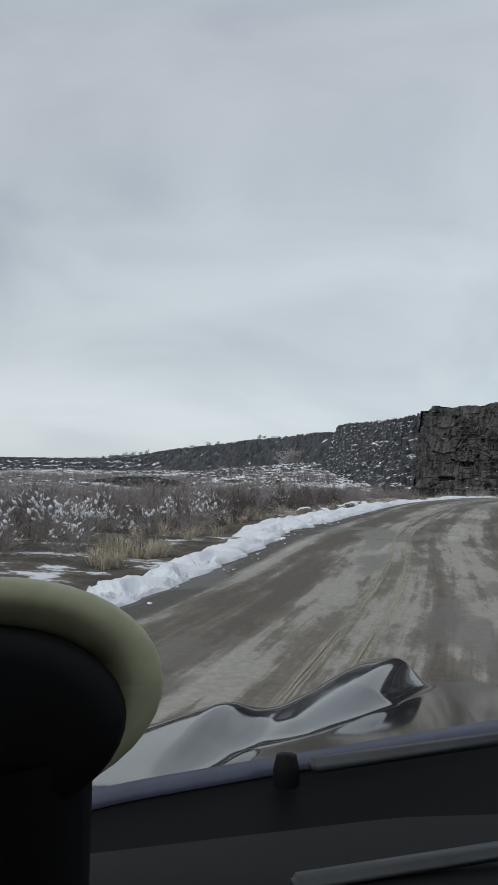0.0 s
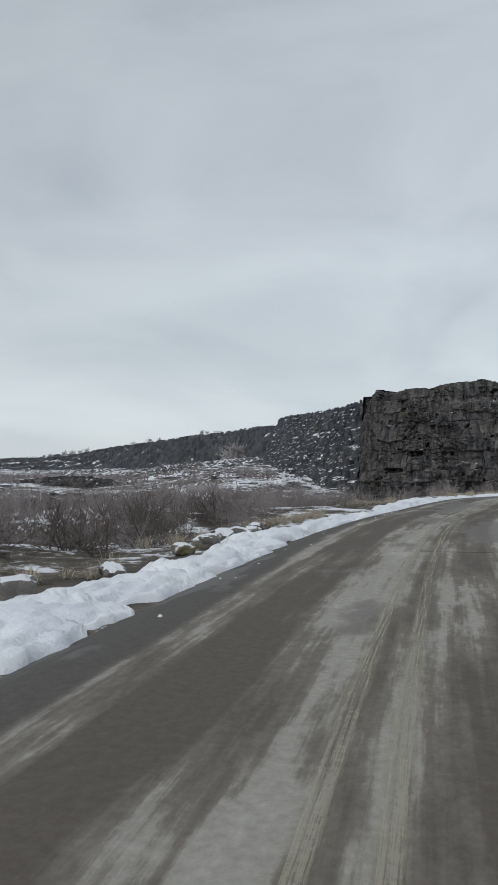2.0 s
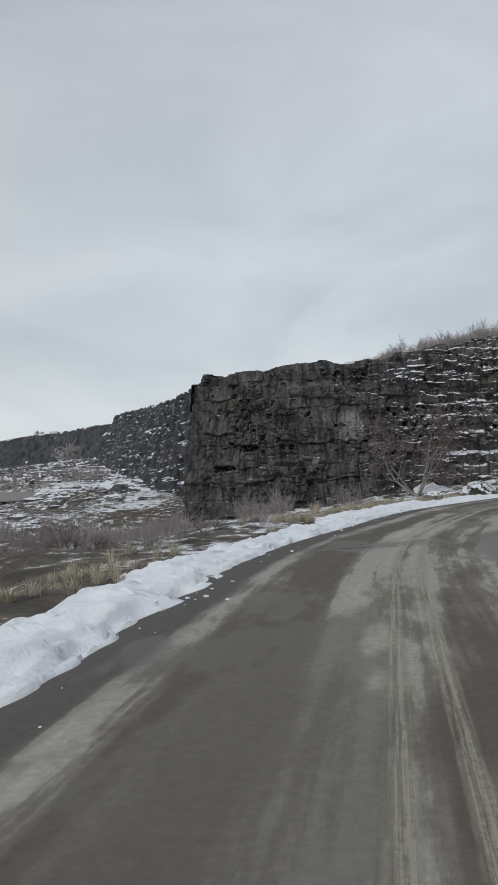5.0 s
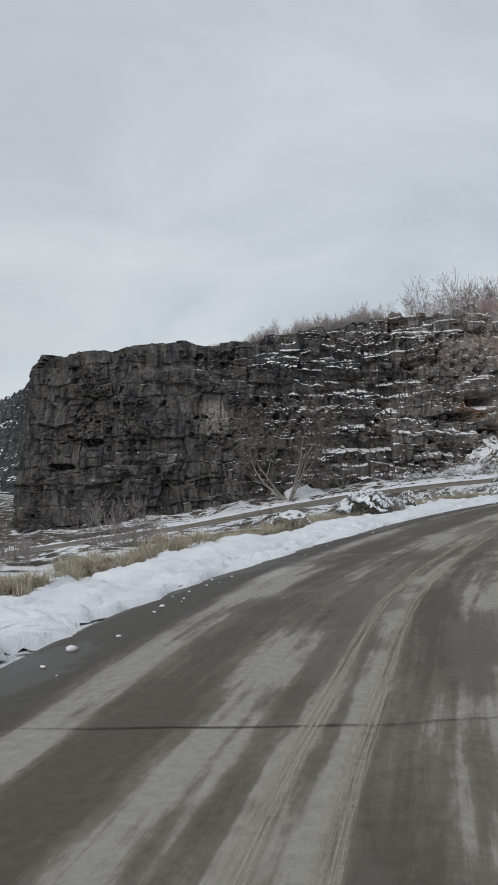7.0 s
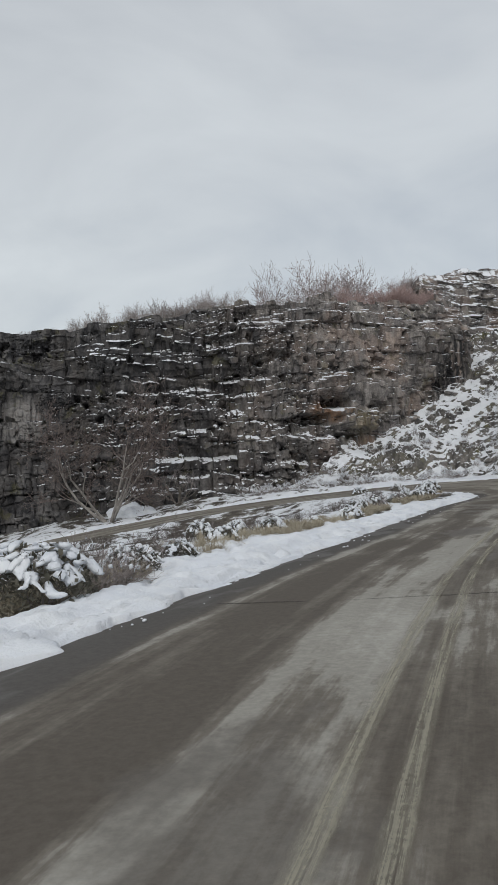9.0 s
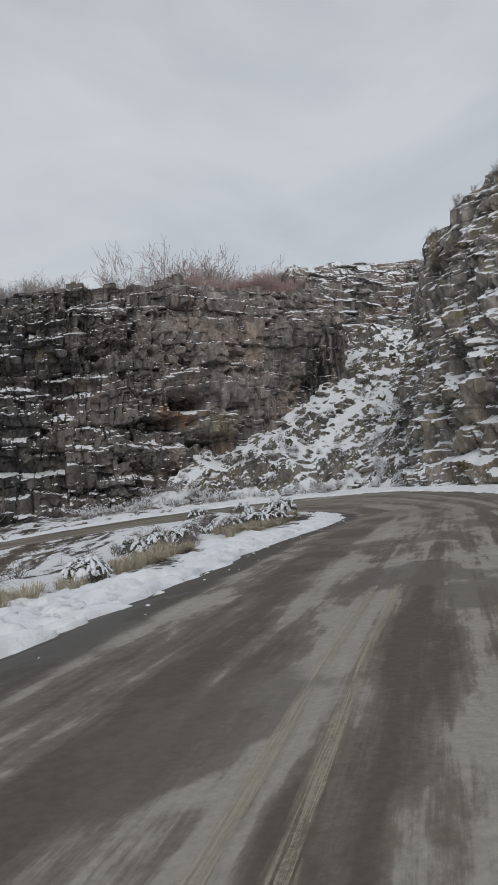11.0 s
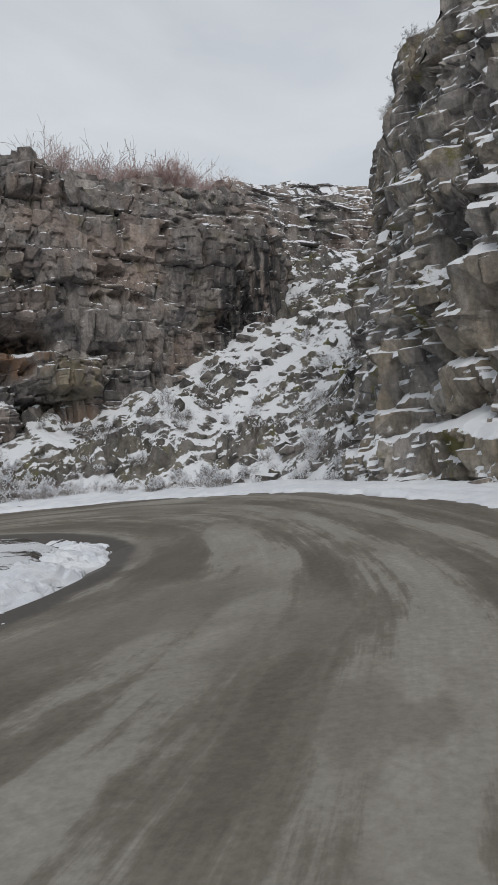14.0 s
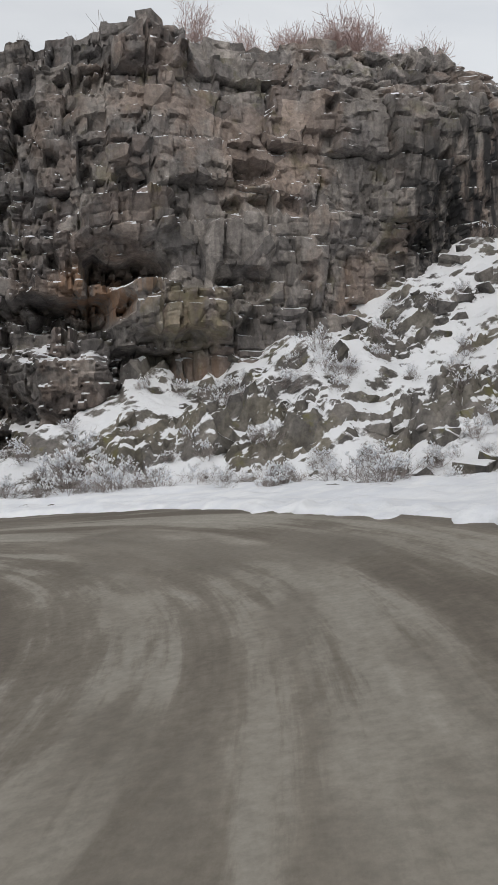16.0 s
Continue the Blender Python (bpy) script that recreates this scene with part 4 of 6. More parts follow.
def sticks(name, rods, sides=3, thin=0.0):
    """A mesh of tapered rods: rows of start, end, and the radius at both. Rods thinner than thin become single blades."""
    r = np.asarray(rods, float)
    a, b = r[:, :3], r[:, 3:6]
    d = b - a
    d /= np.linalg.norm(d, axis=1)[:, None] + 1e-9
    u = np.cross(d, np.where(np.abs(d[:, 2:]) < 0.9, [[0, 0, 1.0]], [[1.0, 0, 0]]))
    u /= np.linalg.norm(u, axis=1)[:, None] + 1e-9
    w = np.cross(d, u)
    fine = r[:, 6] < thin
    ang = np.arange(sides) * 2 * np.pi / sides
    ring = np.cos(ang)[None, :, None] * u[:, None] + np.sin(ang)[None, :, None] * w[:, None]
    v = np.concatenate([a[:, None] + ring * r[:, 6, None, None], b[:, None] + ring * r[:, 7, None, None]], 1)[~fine]
    k = np.arange(sides)
    quad = np.stack([k, (k + 1) % sides, (k + 1) % sides + sides, k + sides], 1)
    f = (quad[None] + (np.arange(len(v)) * 2 * sides)[:, None, None]).reshape(-1, 4)
    turn = np.random.default_rng(len(r)).uniform(0, np.pi, len(r))[:, None]
    flat = (u * np.cos(turn) + w * np.sin(turn)) * 1.15
    blade = np.stack([a - flat * r[:, 6:7], a + flat * r[:, 6:7], b + flat * r[:, 7:8], b - flat * r[:, 7:8]], 1)[fine]
    g = np.arange(4 * len(blade)).reshape(-1, 4) + v.shape[0] * 2 * sides
    return mesh_of(name, np.vstack([v.reshape(-1, 3), blade.reshape(-1, 3)]), np.vstack([f, g]))


def mesh_of(name, verts, faces, smooth=False):
    n = faces.shape[1]
    me = bpy.data.meshes.new(name)
    me.vertices.add(len(verts))
    me.vertices.foreach_set("co", verts.ravel().astype(np.float32))
    me.loops.add(faces.size)
    me.loops.foreach_set("vertex_index", faces.ravel().astype(np.int32))
    me.polygons.add(len(faces))
    me.polygons.foreach_set("loop_start", (np.arange(len(faces)) * n).astype(np.int32))
    me.update()
    me.validate()
    me.polygons.foreach_set("use_smooth", np.full(len(faces), smooth))
    return me


def grow(r, start, way, length, radius, depth, forks, spread, rods, bend=0.25, up=0.12, thin=0.62, short=0.66):
    """Adds a limb and all that branches from it to rods: three bent lengths, then forks."""
    p, d = np.array(start, float), np.array(way, float)
    d /= np.linalg.norm(d)
    n = 3 if depth > 0 else 2
    for k in range(n):
        e = d + r.normal(0, bend, 3)
        e[2] += up
        d = e / np.linalg.norm(e)
        q = p + d * length / n
        ra, rb = radius * (1 - 0.4 * k / n), radius * (1 - 0.4 * (k + 1) / n)
        rods.append((*p, *q, ra, rb))
        p = q
        if depth > 0 and k >= 0:
            for _ in range(forks if k == n - 1 else max(1, forks - 1)):
                side = d + r.normal(0, spread, 3)
                grow(r, p, side, length * short * r.uniform(0.7, 1.2), rb * thin, depth - 1, forks, spread, rods, bend, up, thin, short)


def bark(name, a, b, scale=6.0):
    m, nodes, links, bsdf = material(name, 0.9)
    n = noise_of(nodes, links, scale, 5, 0.65, (1, 1, 0.4))
    info = nodes.new("ShaderNodeObjectInfo")
    col = blend(nodes, links, step(nodes, links, n, 0.3, 0.7), a, b)
    col = blend(nodes, links, sums(nodes, links, "MULTIPLY", info.outputs["Random"], 0.35), col, tuple(0.55 * c for c in a))
    links.new(col, bsdf.inputs["Base Color"])
    return m


TWIG_GREY = bark("grey_twigs", (0.215, 0.188, 0.184), (0.39, 0.352, 0.345))
TWIG_PALE = bark("frosted_twigs", (0.22, 0.185, 0.172), (0.42, 0.385, 0.368))
TWIG_RED = bark("red_willow_twigs", (0.40, 0.285, 0.265), (0.56, 0.44, 0.41))
TWIG_ROSE = bark("rosy_twigs", (0.25, 0.195, 0.182), (0.43, 0.365, 0.35))
TWIG_DARK = bark("dark_twigs", (0.095, 0.080, 0.074), (0.185, 0.160, 0.148))
TWIG_TREE = bark("brown_tree_twigs", (0.155, 0.122, 0.112), (0.27, 0.225, 0.208))
BARK_PALE = bark("pale_bark", (0.20, 0.185, 0.17), (0.40, 0.375, 0.345), 3.0)
BARK = bark("grey_bark", (0.12, 0.105, 0.09), (0.26, 0.235, 0.21), 3.0)
STRAW = bark("straw", (0.36, 0.315, 0.235), (0.56, 0.51, 0.41), 4.0)
LEAF = bark("sage_leaves", (0.085, 0.082, 0.065), (0.17, 0.16, 0.13), 5.0)


def shrub_meshes(seed, height, width, stems, depth, radius, snow=0, forks=2, upright=0.5, finest=0.0030):
    """The meshes of a bare many-stemmed shrub: stems with twigs, and the snow caught in it."""
    r = np.random.default_rng(seed)
    rods = []
    for _ in range(stems):
        a = r.uniform(0, 2 * np.pi)
        out = r.uniform(0.1, 1.0)
        way = (np.cos(a) * out * width / height, np.sin(a) * out * width / height, upright + 0.5 * (1 - out * 0.4))
        grow(r, (np.cos(a) * 0.12 * width, np.sin(a) * 0.12 * width, -0.1), way, height * r.uniform(0.38, 0.6), radius, depth, forks, 0.55, rods, 0.22, 0.10)
    rods = np.array(rods)
    rods[:, 6:] = np.maximum(rods[:, 6:], finest * height)
    twigs = sticks("branchwork", rods, 3, max(0.0075, finest * 1.2) * height)
    lumps = None
    if snow:
        high = rods[rods[:, 5] > 0.5 * height]
        pick = high[r.choice(len(high), snow)]
        a, b = pick[:, :3], pick[:, 3:6]
        run = b - a
        size = np.linalg.norm(run, axis=1)
        along_ = run / size[:, None]
        across_ = np.cross(along_, r.normal(0, 1, (snow, 3)))
        across_ /= np.linalg.norm(across_, axis=1)[:, None]
        third = np.cross(along_, across_)
        fat = np.minimum(0.040, r.gamma(1.4, 0.013, snow))[:, None] * height + 0.007
        long_ = (0.5 * size * r.uniform(0.4, 1.1, snow) + 0.02)[:, None]
        mid = (a + b) / 2 + [0, 0, 0.012]
        ring = [mid + (across_ * np.cos(q) + third * np.sin(q)) * fat * r.uniform(0.45, 1.4, (snow, 1)) for q in np.arange(5) * 2 * np.pi / 5]
        v = np.stack([mid - along_ * long_, *ring, mid + along_ * long_], 1)
        f0 = np.array([[0, 1 + (q + 1) % 5, 1 + q] for q in range(5)] + [[6, 1 + q, 1 + (q + 1) % 5] for q in range(5)])
        lumps = mesh_of("snow", v.reshape(-1, 3), (f0[None] + (np.arange(snow) * 7)[:, None, None]).reshape(-1, 3), True)
    return twigs, lumps


def laden_meshes(seed, height=0.9, reach=0.62, fingers=24, leaves=900):
    """The meshes of a leafy sagebrush bowed by snow: twigs, drooping rolls of snow over its crown, and small dull leaves."""
    r = np.random.default_rng(seed)
    twigs, _ = shrub_meshes(seed, height, reach * 1.5, 6, 2, 0.012, 0, 2)
    dome = lambda q: height * (0.98 - 0.48 * np.clip(q / reach, 0, 1.05) ** 2.4)
    verts, faces = [], []
    for _ in range(fingers):
        a, q = r.uniform(0, 2 * np.pi), reach * math.sqrt(r.uniform(0, 0.8))
        x0, y0, turn = math.cos(a) * q, math.sin(a) * q, a + r.normal(0, 0.9)
        length, fat, sway, lift = r.gamma(3.0, 0.05) + 0.04, r.gamma(4.0, 0.011) + 0.018, r.normal(0, 0.8), r.normal(-0.01, 0.05)
        n = len(verts)
        for k in range(6):
            u = k / 5
            b = turn + sway * u
            x0, y0 = x0 + math.cos(b) * length / 5, y0 + math.sin(b) * length / 5
            size = fat * (0.3 + 0.7 * math.sin(math.pi * min(1, 0.1 + 0.85 * u))) * r.uniform(0.75, 1.25)
            for c in range(6):
                w = c * math.pi / 3
                wob = r.uniform(0.7, 1.3)
                side, up = math.cos(w) * size * wob * 1.3, math.sin(w) * size * wob * 0.7
                verts.append((x0 - math.sin(b) * side, y0 + math.cos(b) * side, dome(math.hypot(x0, y0)) + lift + up))
                if k:
                    faces.append((n + 6 * (k - 1) + c, n + 6 * (k - 1) + (c + 1) % 6, n + 6 * k + (c + 1) % 6, n + 6 * k + c))
        faces.append((n, n + 3, n + 2, n + 1))
        faces.append((n, n + 5, n + 4, n + 3))
        faces.append((n + 30, n + 31, n + 32, n + 33))
        faces.append((n + 30, n + 33, n + 34, n + 35))
    snow = mesh_of("snow", np.array(verts), np.array(faces), True)
    a, q = r.uniform(0, 2 * np.pi, leaves), reach * np.sqrt(r.uniform(0, 1, leaves))
    z = dome(q) * r.uniform(0.25, 0.97, leaves)
    root = np.stack([np.cos(a) * q, np.sin(a) * q, z], 1)
    tip = root + r.normal(0, 1, (leaves, 3)) * 0.05 + np.stack([np.cos(a) * 0.03, np.sin(a) * 0.03, np.full(leaves, 0.03)], 1)
    flat = r.normal(0, 0.017, (leaves, 3))
    mid = (root + tip) / 2
    v = np.stack([root, mid + flat, tip, mid - flat], 1)
    return twigs, snow, mesh_of("leaves", v.reshape(-1, 3), np.arange(4 * leaves).reshape(-1, 4))


def ground_z(x, y):
    return float(ground_at(np.array([x]), np.array([y]))[0])


def below_eye(places, tall, clear=1.25):
    """Shrinks shrubs so that their tips stay below a line that falls away from the road, as the brush on this slope does."""
    xy = np.array([(p[0], p[1]) for p in places], float)
    z = ground_at(xy[:, 0], xy[:, 1])
    gap = road_gap(xy[:, 0], xy[:, 1])[0]
    return [(x, y, max(0.25, min(size, (clear - 0.03 * min(g, 40) - h) / tall))) for (x, y, size), h, g in zip(places, z, gap)]


def plant(name, kinds, places, mat, label, category, group, r, sink=0.05, lean=0.1, heights=None):
    """Sets shrubs of the given kinds on the ground, each a thing with its twigs and its snow; rows of x, y, size."""
    xy = np.array([(p[0], p[1]) for p in places], float)
    z = ground_at(xy[:, 0], xy[:, 1]) if heights is None else heights
    for (x, y, size), h in zip(places, z):
        twigs, lumps, *leaves = kinds[r.integers(len(kinds))]
        ob = thing(name, label, category, group)
        ob.matrix_world = Matrix.LocRotScale((x, y, h - sink), Euler((r.normal(0, lean), r.normal(0, lean), r.uniform(0, 6.28))), Vector((size, size, size * r.uniform(0.85, 1.2))))
        tagged(child("branchwork", twigs, mat, ob), kind="stuff")
        if lumps:
            tagged(child("snow", lumps, SNOW, ob, "clumps of white snow"), kind="stuff")
        if leaves:
            tagged(child("leaves", leaves[0], LEAF, ob, "small dull grey-green leaves"), kind="stuff")


# ---------------------------------------------------------------- grass along the bank
def edge_point(k, off):
    """A place beside the inner edge: k runs along the samples, off is metres to the left of it."""
    k = np.asarray(k, float)
    i = np.clip(np.floor(k).astype(int), 0, len(rails) - 2)
    p = rails[i, :3] + (rails[i + 1, :3] - rails[i, :3]) * (k - i)[:, None]
    d = rails[i + 1, :2] - rails[i, :2]
    d /= np.linalg.norm(d, axis=1)[:, None]
    return p[:, 0] - d[:, 1] * off, p[:, 1] + d[:, 0] * off


def tufts(r, x, y, size, blades):
    """Straw tufts as thin bent blades, all in one mesh."""
    n = len(x)
    z = ground_at(x, y)
    c = np.repeat(np.stack([x, y, z - 0.03], 1), blades, 0)
    s = np.repeat(size, blades) * r.uniform(0.5, 1.15, n * blades)
    a = r.uniform(0, 2 * np.pi, n * blades)
    out = np.abs(r.normal(0, 0.75, n * blades))
    root = c + np.stack([np.cos(a), np.sin(a), 0 * a], 1) * (0.42 * s * r.uniform(0, 1, n * blades))[:, None]
    mid = root + np.stack([np.cos(a) * out * 0.35, np.sin(a) * out * 0.35, 0.6 + 0 * a], 1) * s[:, None]
    end = root + np.stack([np.cos(a) * out * 1.1, np.sin(a) * out * 1.1, 1.0 - 0.35 * out], 1) * s[:, None]
    side = np.stack([-np.sin(a), np.cos(a), 0 * a], 1) * r.uniform(0.0035, 0.0075, n * blades)[:, None]
    v = np.stack([root - side, root + side, mid + side, mid - side, end + side * 0.3, end - side * 0.3], 1)
    f = np.array([[0, 1, 2, 3], [3, 2, 4, 5]])
    return mesh_of("dry_grass", v.reshape(-1, 3), (f[None] + (np.arange(n * blades) * 6)[:, None, None]).reshape(-1, 4))


r = np.random.default_rng(11)
k = np.r_[r.uniform(20, 112, 300), r.uniform(108, 186, 1000)]
off = np.interp(k / 14, [2, 6, 8, 9, 12, 13.5], [1.9, 1.9, 2.4, 2.5, 2.4, 2.4]) + np.r_[np.abs(r.normal(0, 1.1, 300)), np.abs(r.normal(0, 0.5, 1000))]
gx_, gy_ = edge_point(k, off)
keep = fractal(gx_ / 3, gy_ / 3, 77, 3) > np.where(k < 112, -0.06, -0.3)
tagged(child("dry_grass", tufts(r, gx_[keep], gy_[keep], r.uniform(0.2, 0.40, keep.sum()), 64), STRAW, None), "tall straw-coloured dry grass behind the snow bank", "grass", kind="stuff")

# ---------------------------------------------------------------- brush in the valley beside the road
bare = [shrub_meshes(100 + q, 1.5, 1.7, 7, 2, 0.016, 0, 3) for q in range(4)]
snowy = [laden_meshes(120 + q, 0.85, 0.66, 34 + 7 * q, 1000) for q in range(5)]
tall = [shrub_meshes(140 + q, 3.2, 2.4, 7, 2, 0.03, 0, 3, 0.9) for q in range(4)]
r = np.random.default_rng(21)
places = []
for _ in range(210):
    kk = r.uniform(26, 92)
    o = 3.0 + r.gamma(1.8, 3.6) + max(0, kk - 72) * 0.15
    x, y = edge_point([kk], [o])
    places.append((x[0], y[0], r.uniform(0.6, 1.15)))
for _ in range(26):
    x, y = edge_point([r.uniform(124, 190)], [r.uniform(3.0, 7)])
    places.append((x[0], y[0], r.uniform(0.25, 0.5)))
for _ in range(44):
    x, y = edge_point([r.uniform(84, 120)], [2.8 + r.gamma(1.6, 3.2)])
    places.append((x[0], y[0], r.uniform(0.4, 0.85)))
plant("bare_shrub", bare, below_eye(places, 1.5), TWIG_GREY, "bare grey-brown shrub with thin tangled twigs", "shrub", "brush beside the road", r)
places = []
for _ in range(64):
    x, y = edge_point([r.uniform(34, 78)], [3.4 + r.gamma(2.0, 3.0)])
    places.append((x[0], y[0], r.uniform(0.7, 1.15)))
gnarled = [shrub_meshes(110 + q, 1.5, 1.7, 7, 2, 0.022, 0, 3) for q in range(3)]
for _ in range(26):
    x, y = edge_point([r.uniform(39, 54)], [r.uniform(3.2, 9)])
    places.append((x[0], y[0], r.uniform(0.55, 1.0)))
for _ in range(16):
    x, y = edge_point([r.uniform(80, 104)], [3.6 + r.gamma(1.6, 2.6)])
    places.append((x[0], y[0], r.uniform(0.3, 0.6)))
for _ in range(60):
    x, y = edge_point([r.uniform(124, 192)], [3.4 + r.gamma(1.4, 1.6)])
    places.append((x[0], y[0], r.uniform(0.25, 0.5)))
plant("gnarled_shrub", gnarled, below_eye(places, 1.5, 1.3), TWIG_DARK, "large dark leafless shrub with gnarled stems", "shrub", "brush beside the road", r)
places = []
for _ in range(6):
    kk = r.uniform(41, 50)
    x, y = edge_point([kk], [r.uniform(4.0, 9)])
    places.append((x[0], y[0], r.uniform(0.4, 0.65)))
for _ in range(18):
    kk = r.uniform(136, 186)
    x, y = edge_point([kk], [r.uniform(3.0, 6)])
    places.append((x[0], y[0], r.uniform(0.35, 0.65)))
places += [(14.2, 42.6, 0.8), (15.4, 44.2, 0.6), (17.0, 46.6, 0.6), (19.2, 49.4, 0.65), (21.8, 52.6, 0.6), (24.5, 55.4, 0.7), (34.5, 68.0, 0.9), (35.8, 69.2, 1.0), (36.6, 70.6, 0.95), (38.0, 72.4, 1.0), (38.8, 74.0, 0.8), (37.2, 71.4, 0.9), (33.0, 67.5, 0.8), (37.6, 76.0, 0.8), (36.6, 80.0, 0.9)]
plant("snowy_shrub", snowy, places, TWIG_GREY, "low shrub bowed under clumps of fresh snow", "shrub", "snow-laden shrubs", r)
plant("laden_sagebrush", [laden_meshes(128, 0.95, 0.85, 110, 1400)], [(12.4, 39.6, 1.05)], TWIG_GREY, "round sagebrush buried under drooping rolls of snow", "shrub", "snow-laden shrubs", r)
plant("dry_sagebrush", [shrub_meshes(129, 1.0, 1.5, 26, 2, 0.014, 60, 3, 0.6)], [(13.4, 40.9, 1.0)], TWIG_PALE, "dense dry sagebrush with snow in its twigs", "shrub", "snow-laden shrubs", r)
frosty = [shrub_meshes(230 + q, 1.5, 1.8, 9, 2, 0.014, 46, 3, 0.4) for q in range(4)]
places = [(-9.1, -20.5, 0.95), (-9.8, -17.0, 0.9), (-7.6, -22.4, 0.75), (-6.2, -33.5, 0.6), (-7.2, -32.0, 0.7), (-7.6, -26.0, 0.85), (-6.6, -25.0, 0.7), (-8.6, -28.5, 0.8), (-10.5, -24.0, 0.9)]
for _ in range(30):
    x, y = edge_point([r.uniform(28, 80)], [3.6 + r.gamma(1.7, 3.4)])
    places.append((x[0], y[0], r.uniform(0.5, 1.1)))
plant("frosted_shrub", frosty, below_eye(places, 1.5, 1.3), TWIG_PALE, "pale leafless shrub with snow caught in its twigs", "shrub", "brush beside the road", r)
places = []
for _ in range(125):
    x, y = r.uniform(-75, -15), r.uniform(-34, 95)
    if (-16 < x and y > 60) or r.uniform() < 0.1:
        continue
    places.append((x, y, r.uniform(0.7, 1.35)))
for _ in range(170):
    x, y = edge_point([r.uniform(26, 92)], [r.uniform(8, 30)])
    places.append((x[0], y[0], r.uniform(0.5, 1.1)))
plant("bare_thicket", tall, below_eye(places, 3.3, 1.5), TWIG_GREY, "tall leafless thicket of grey willow stems", "thicket", "thickets on the valley floor", r)

# woods and scrub farther down the valley, nobody could count them
r = np.random.default_rng(31)
rods = []
m = 7000
wx, wy = r.uniform(-420, -30, m), r.uniform(20, 700, m)
ok = (fractal(wx / 40, wy / 40, 91, 3) > 0.0) & (wx < -25 - 0.16 * wy + 8) & (np.hypot(wx, wy) > 70)
wx, wy = wx[ok], wy[ok]
wz = ground_at(wx, wy)
for x, y, z in zip(wx, wy, wz):
    h = r.uniform(1.6, 4.2)
    wd = 0.03 + 0.00030 * np.hypot(x, y)
    for _ in range(11):
        dx, dy = r.normal(0, 0.28 * h, 2)
        rods.append((x + dx * 0.3, y + dy * 0.3, z - 0.2, x + dx, y + dy, z + h * r.uniform(0.6, 1.0), wd, wd * 0.3))
# low brush that fills the slope below the road
m = 7600
bx, by = r.uniform(-62, -5, m), r.uniform(-32, 96, m)
gap = road_gap(bx, by)[0]
bz = ground_at(bx, by)
ok = (gap > 5) & (fractal(bx / 9, by / 9, 93, 3) > -0.12) & (bz < -1.2)
for x, y, z in zip(bx[ok], by[ok], bz[ok]):
    h = min(r.uniform(0.6, 1.7), 0.9 - z - 0.4)
    wd = 0.008 + 0.00022 * np.hypot(x, y + 20)
    for _ in range(9):
        dx, dy = r.normal(0, 0.34 * h, 2)
        rods.append((x + dx * 0.3, y + dy * 0.3, z - 0.1, x + dx, y + dy, z + h * r.uniform(0.5, 1.0), wd, wd * 0.35))
tagged(child("valley_scrub", sticks("valley_scrub", rods, 3, 1.0), TWIG_GREY, None), "leafless grey scrub across the valley floor", "scrub", kind="stuff")


# ---------------------------------------------------------------- trees
def bare_tree(seed, height, radius, at, label, mat=BARK, twig=TWIG_GREY, stems=3, lean=0.55, depth=4, group="", spread=0.6, finest=0.006):
    r = np.random.default_rng(seed)
    ob = thing("bare_tree", label, "tree", group, at)
    low, fine = [], []
    for q in range(stems):
        a = 2 * np.pi * (q + r.uniform(-0.2, 0.2)) / stems
        rods = []
        grow(r, (0.1 * np.cos(a), 0.1 * np.sin(a), -0.3), (lean * np.cos(a), lean * np.sin(a), 1), height * 0.42, radius, depth, 2, spread, rods, 0.16, 0.08, 0.66, 0.64)
        low += [x for x in rods if x[6] > radius * 0.30]
        fine += [x for x in rods if x[6] <= radius * 0.30]
    fine = np.array(fine)
    fine[:, 6:] = np.maximum(fine[:, 6:], finest)
    child("trunk", sticks("trunk", low, 6), mat, ob)
    child("crown", sticks("crown", fine, 3, 0.02), twig, ob, "fine leafless twigs")
    return ob


bare_tree(5, 13.0, 0.15, (20.2, 99.0, ground_z(20.2, 99.0)), "spreading bare tree with pale forked limbs below the cliff", BARK_PALE, TWIG_TREE, 5, 0.95, 5, spread=0.75, finest=0.013)
bare_tree(9, 5.0, 0.09, (27.5, 102.6, ground_z(27.5, 102.6)), "small bare tree against the rock wall", BARK, TWIG_GREY, 4, 0.6, 3)
cotton = [shrub_meshes(200 + q, 28.0, 9.0, 16, 2, 0.32, 0, 3, 1.0, 0.0085) for q in range(2)]
plant("bare_tree", cotton, [(-202.4, 747.5, 1.0)], bark("pale_cottonwood", (0.36, 0.335, 0.325), (0.56, 0.53, 0.52)), "pale fan-shaped leafless cottonwood below the distant canyon wall", "tree", "trees in the valley", np.random.default_rng(3), heights=[9.0])
crest = FAR_FACE[-CAP_ROWS + 1]
thin_trees = [shrub_meshes(210 + q, 20.0, 14.0, 12, 2, 0.2, 0, 3, 0.7, 0.0045) for q in range(2)]
spots = [crest[int(np.argmin(np.abs(crest[:, 0] - x)))] for x in (-660, -610, -585, -560, -535, -430, -395, -372, -300, -292)]
plant("bare_tree", thin_trees, [(p[0], p[1], q) for p, q in zip(spots, (0.35, 0.45, 0.5, 0.4, 0.45, 0.35, 0.4, 0.3, 0.35, 0.3))], TWIG_GREY, "leafless tree on the distant rim", "tree", "trees on the distant rim", np.random.default_rng(4), heights=[p[2] for p in spots])


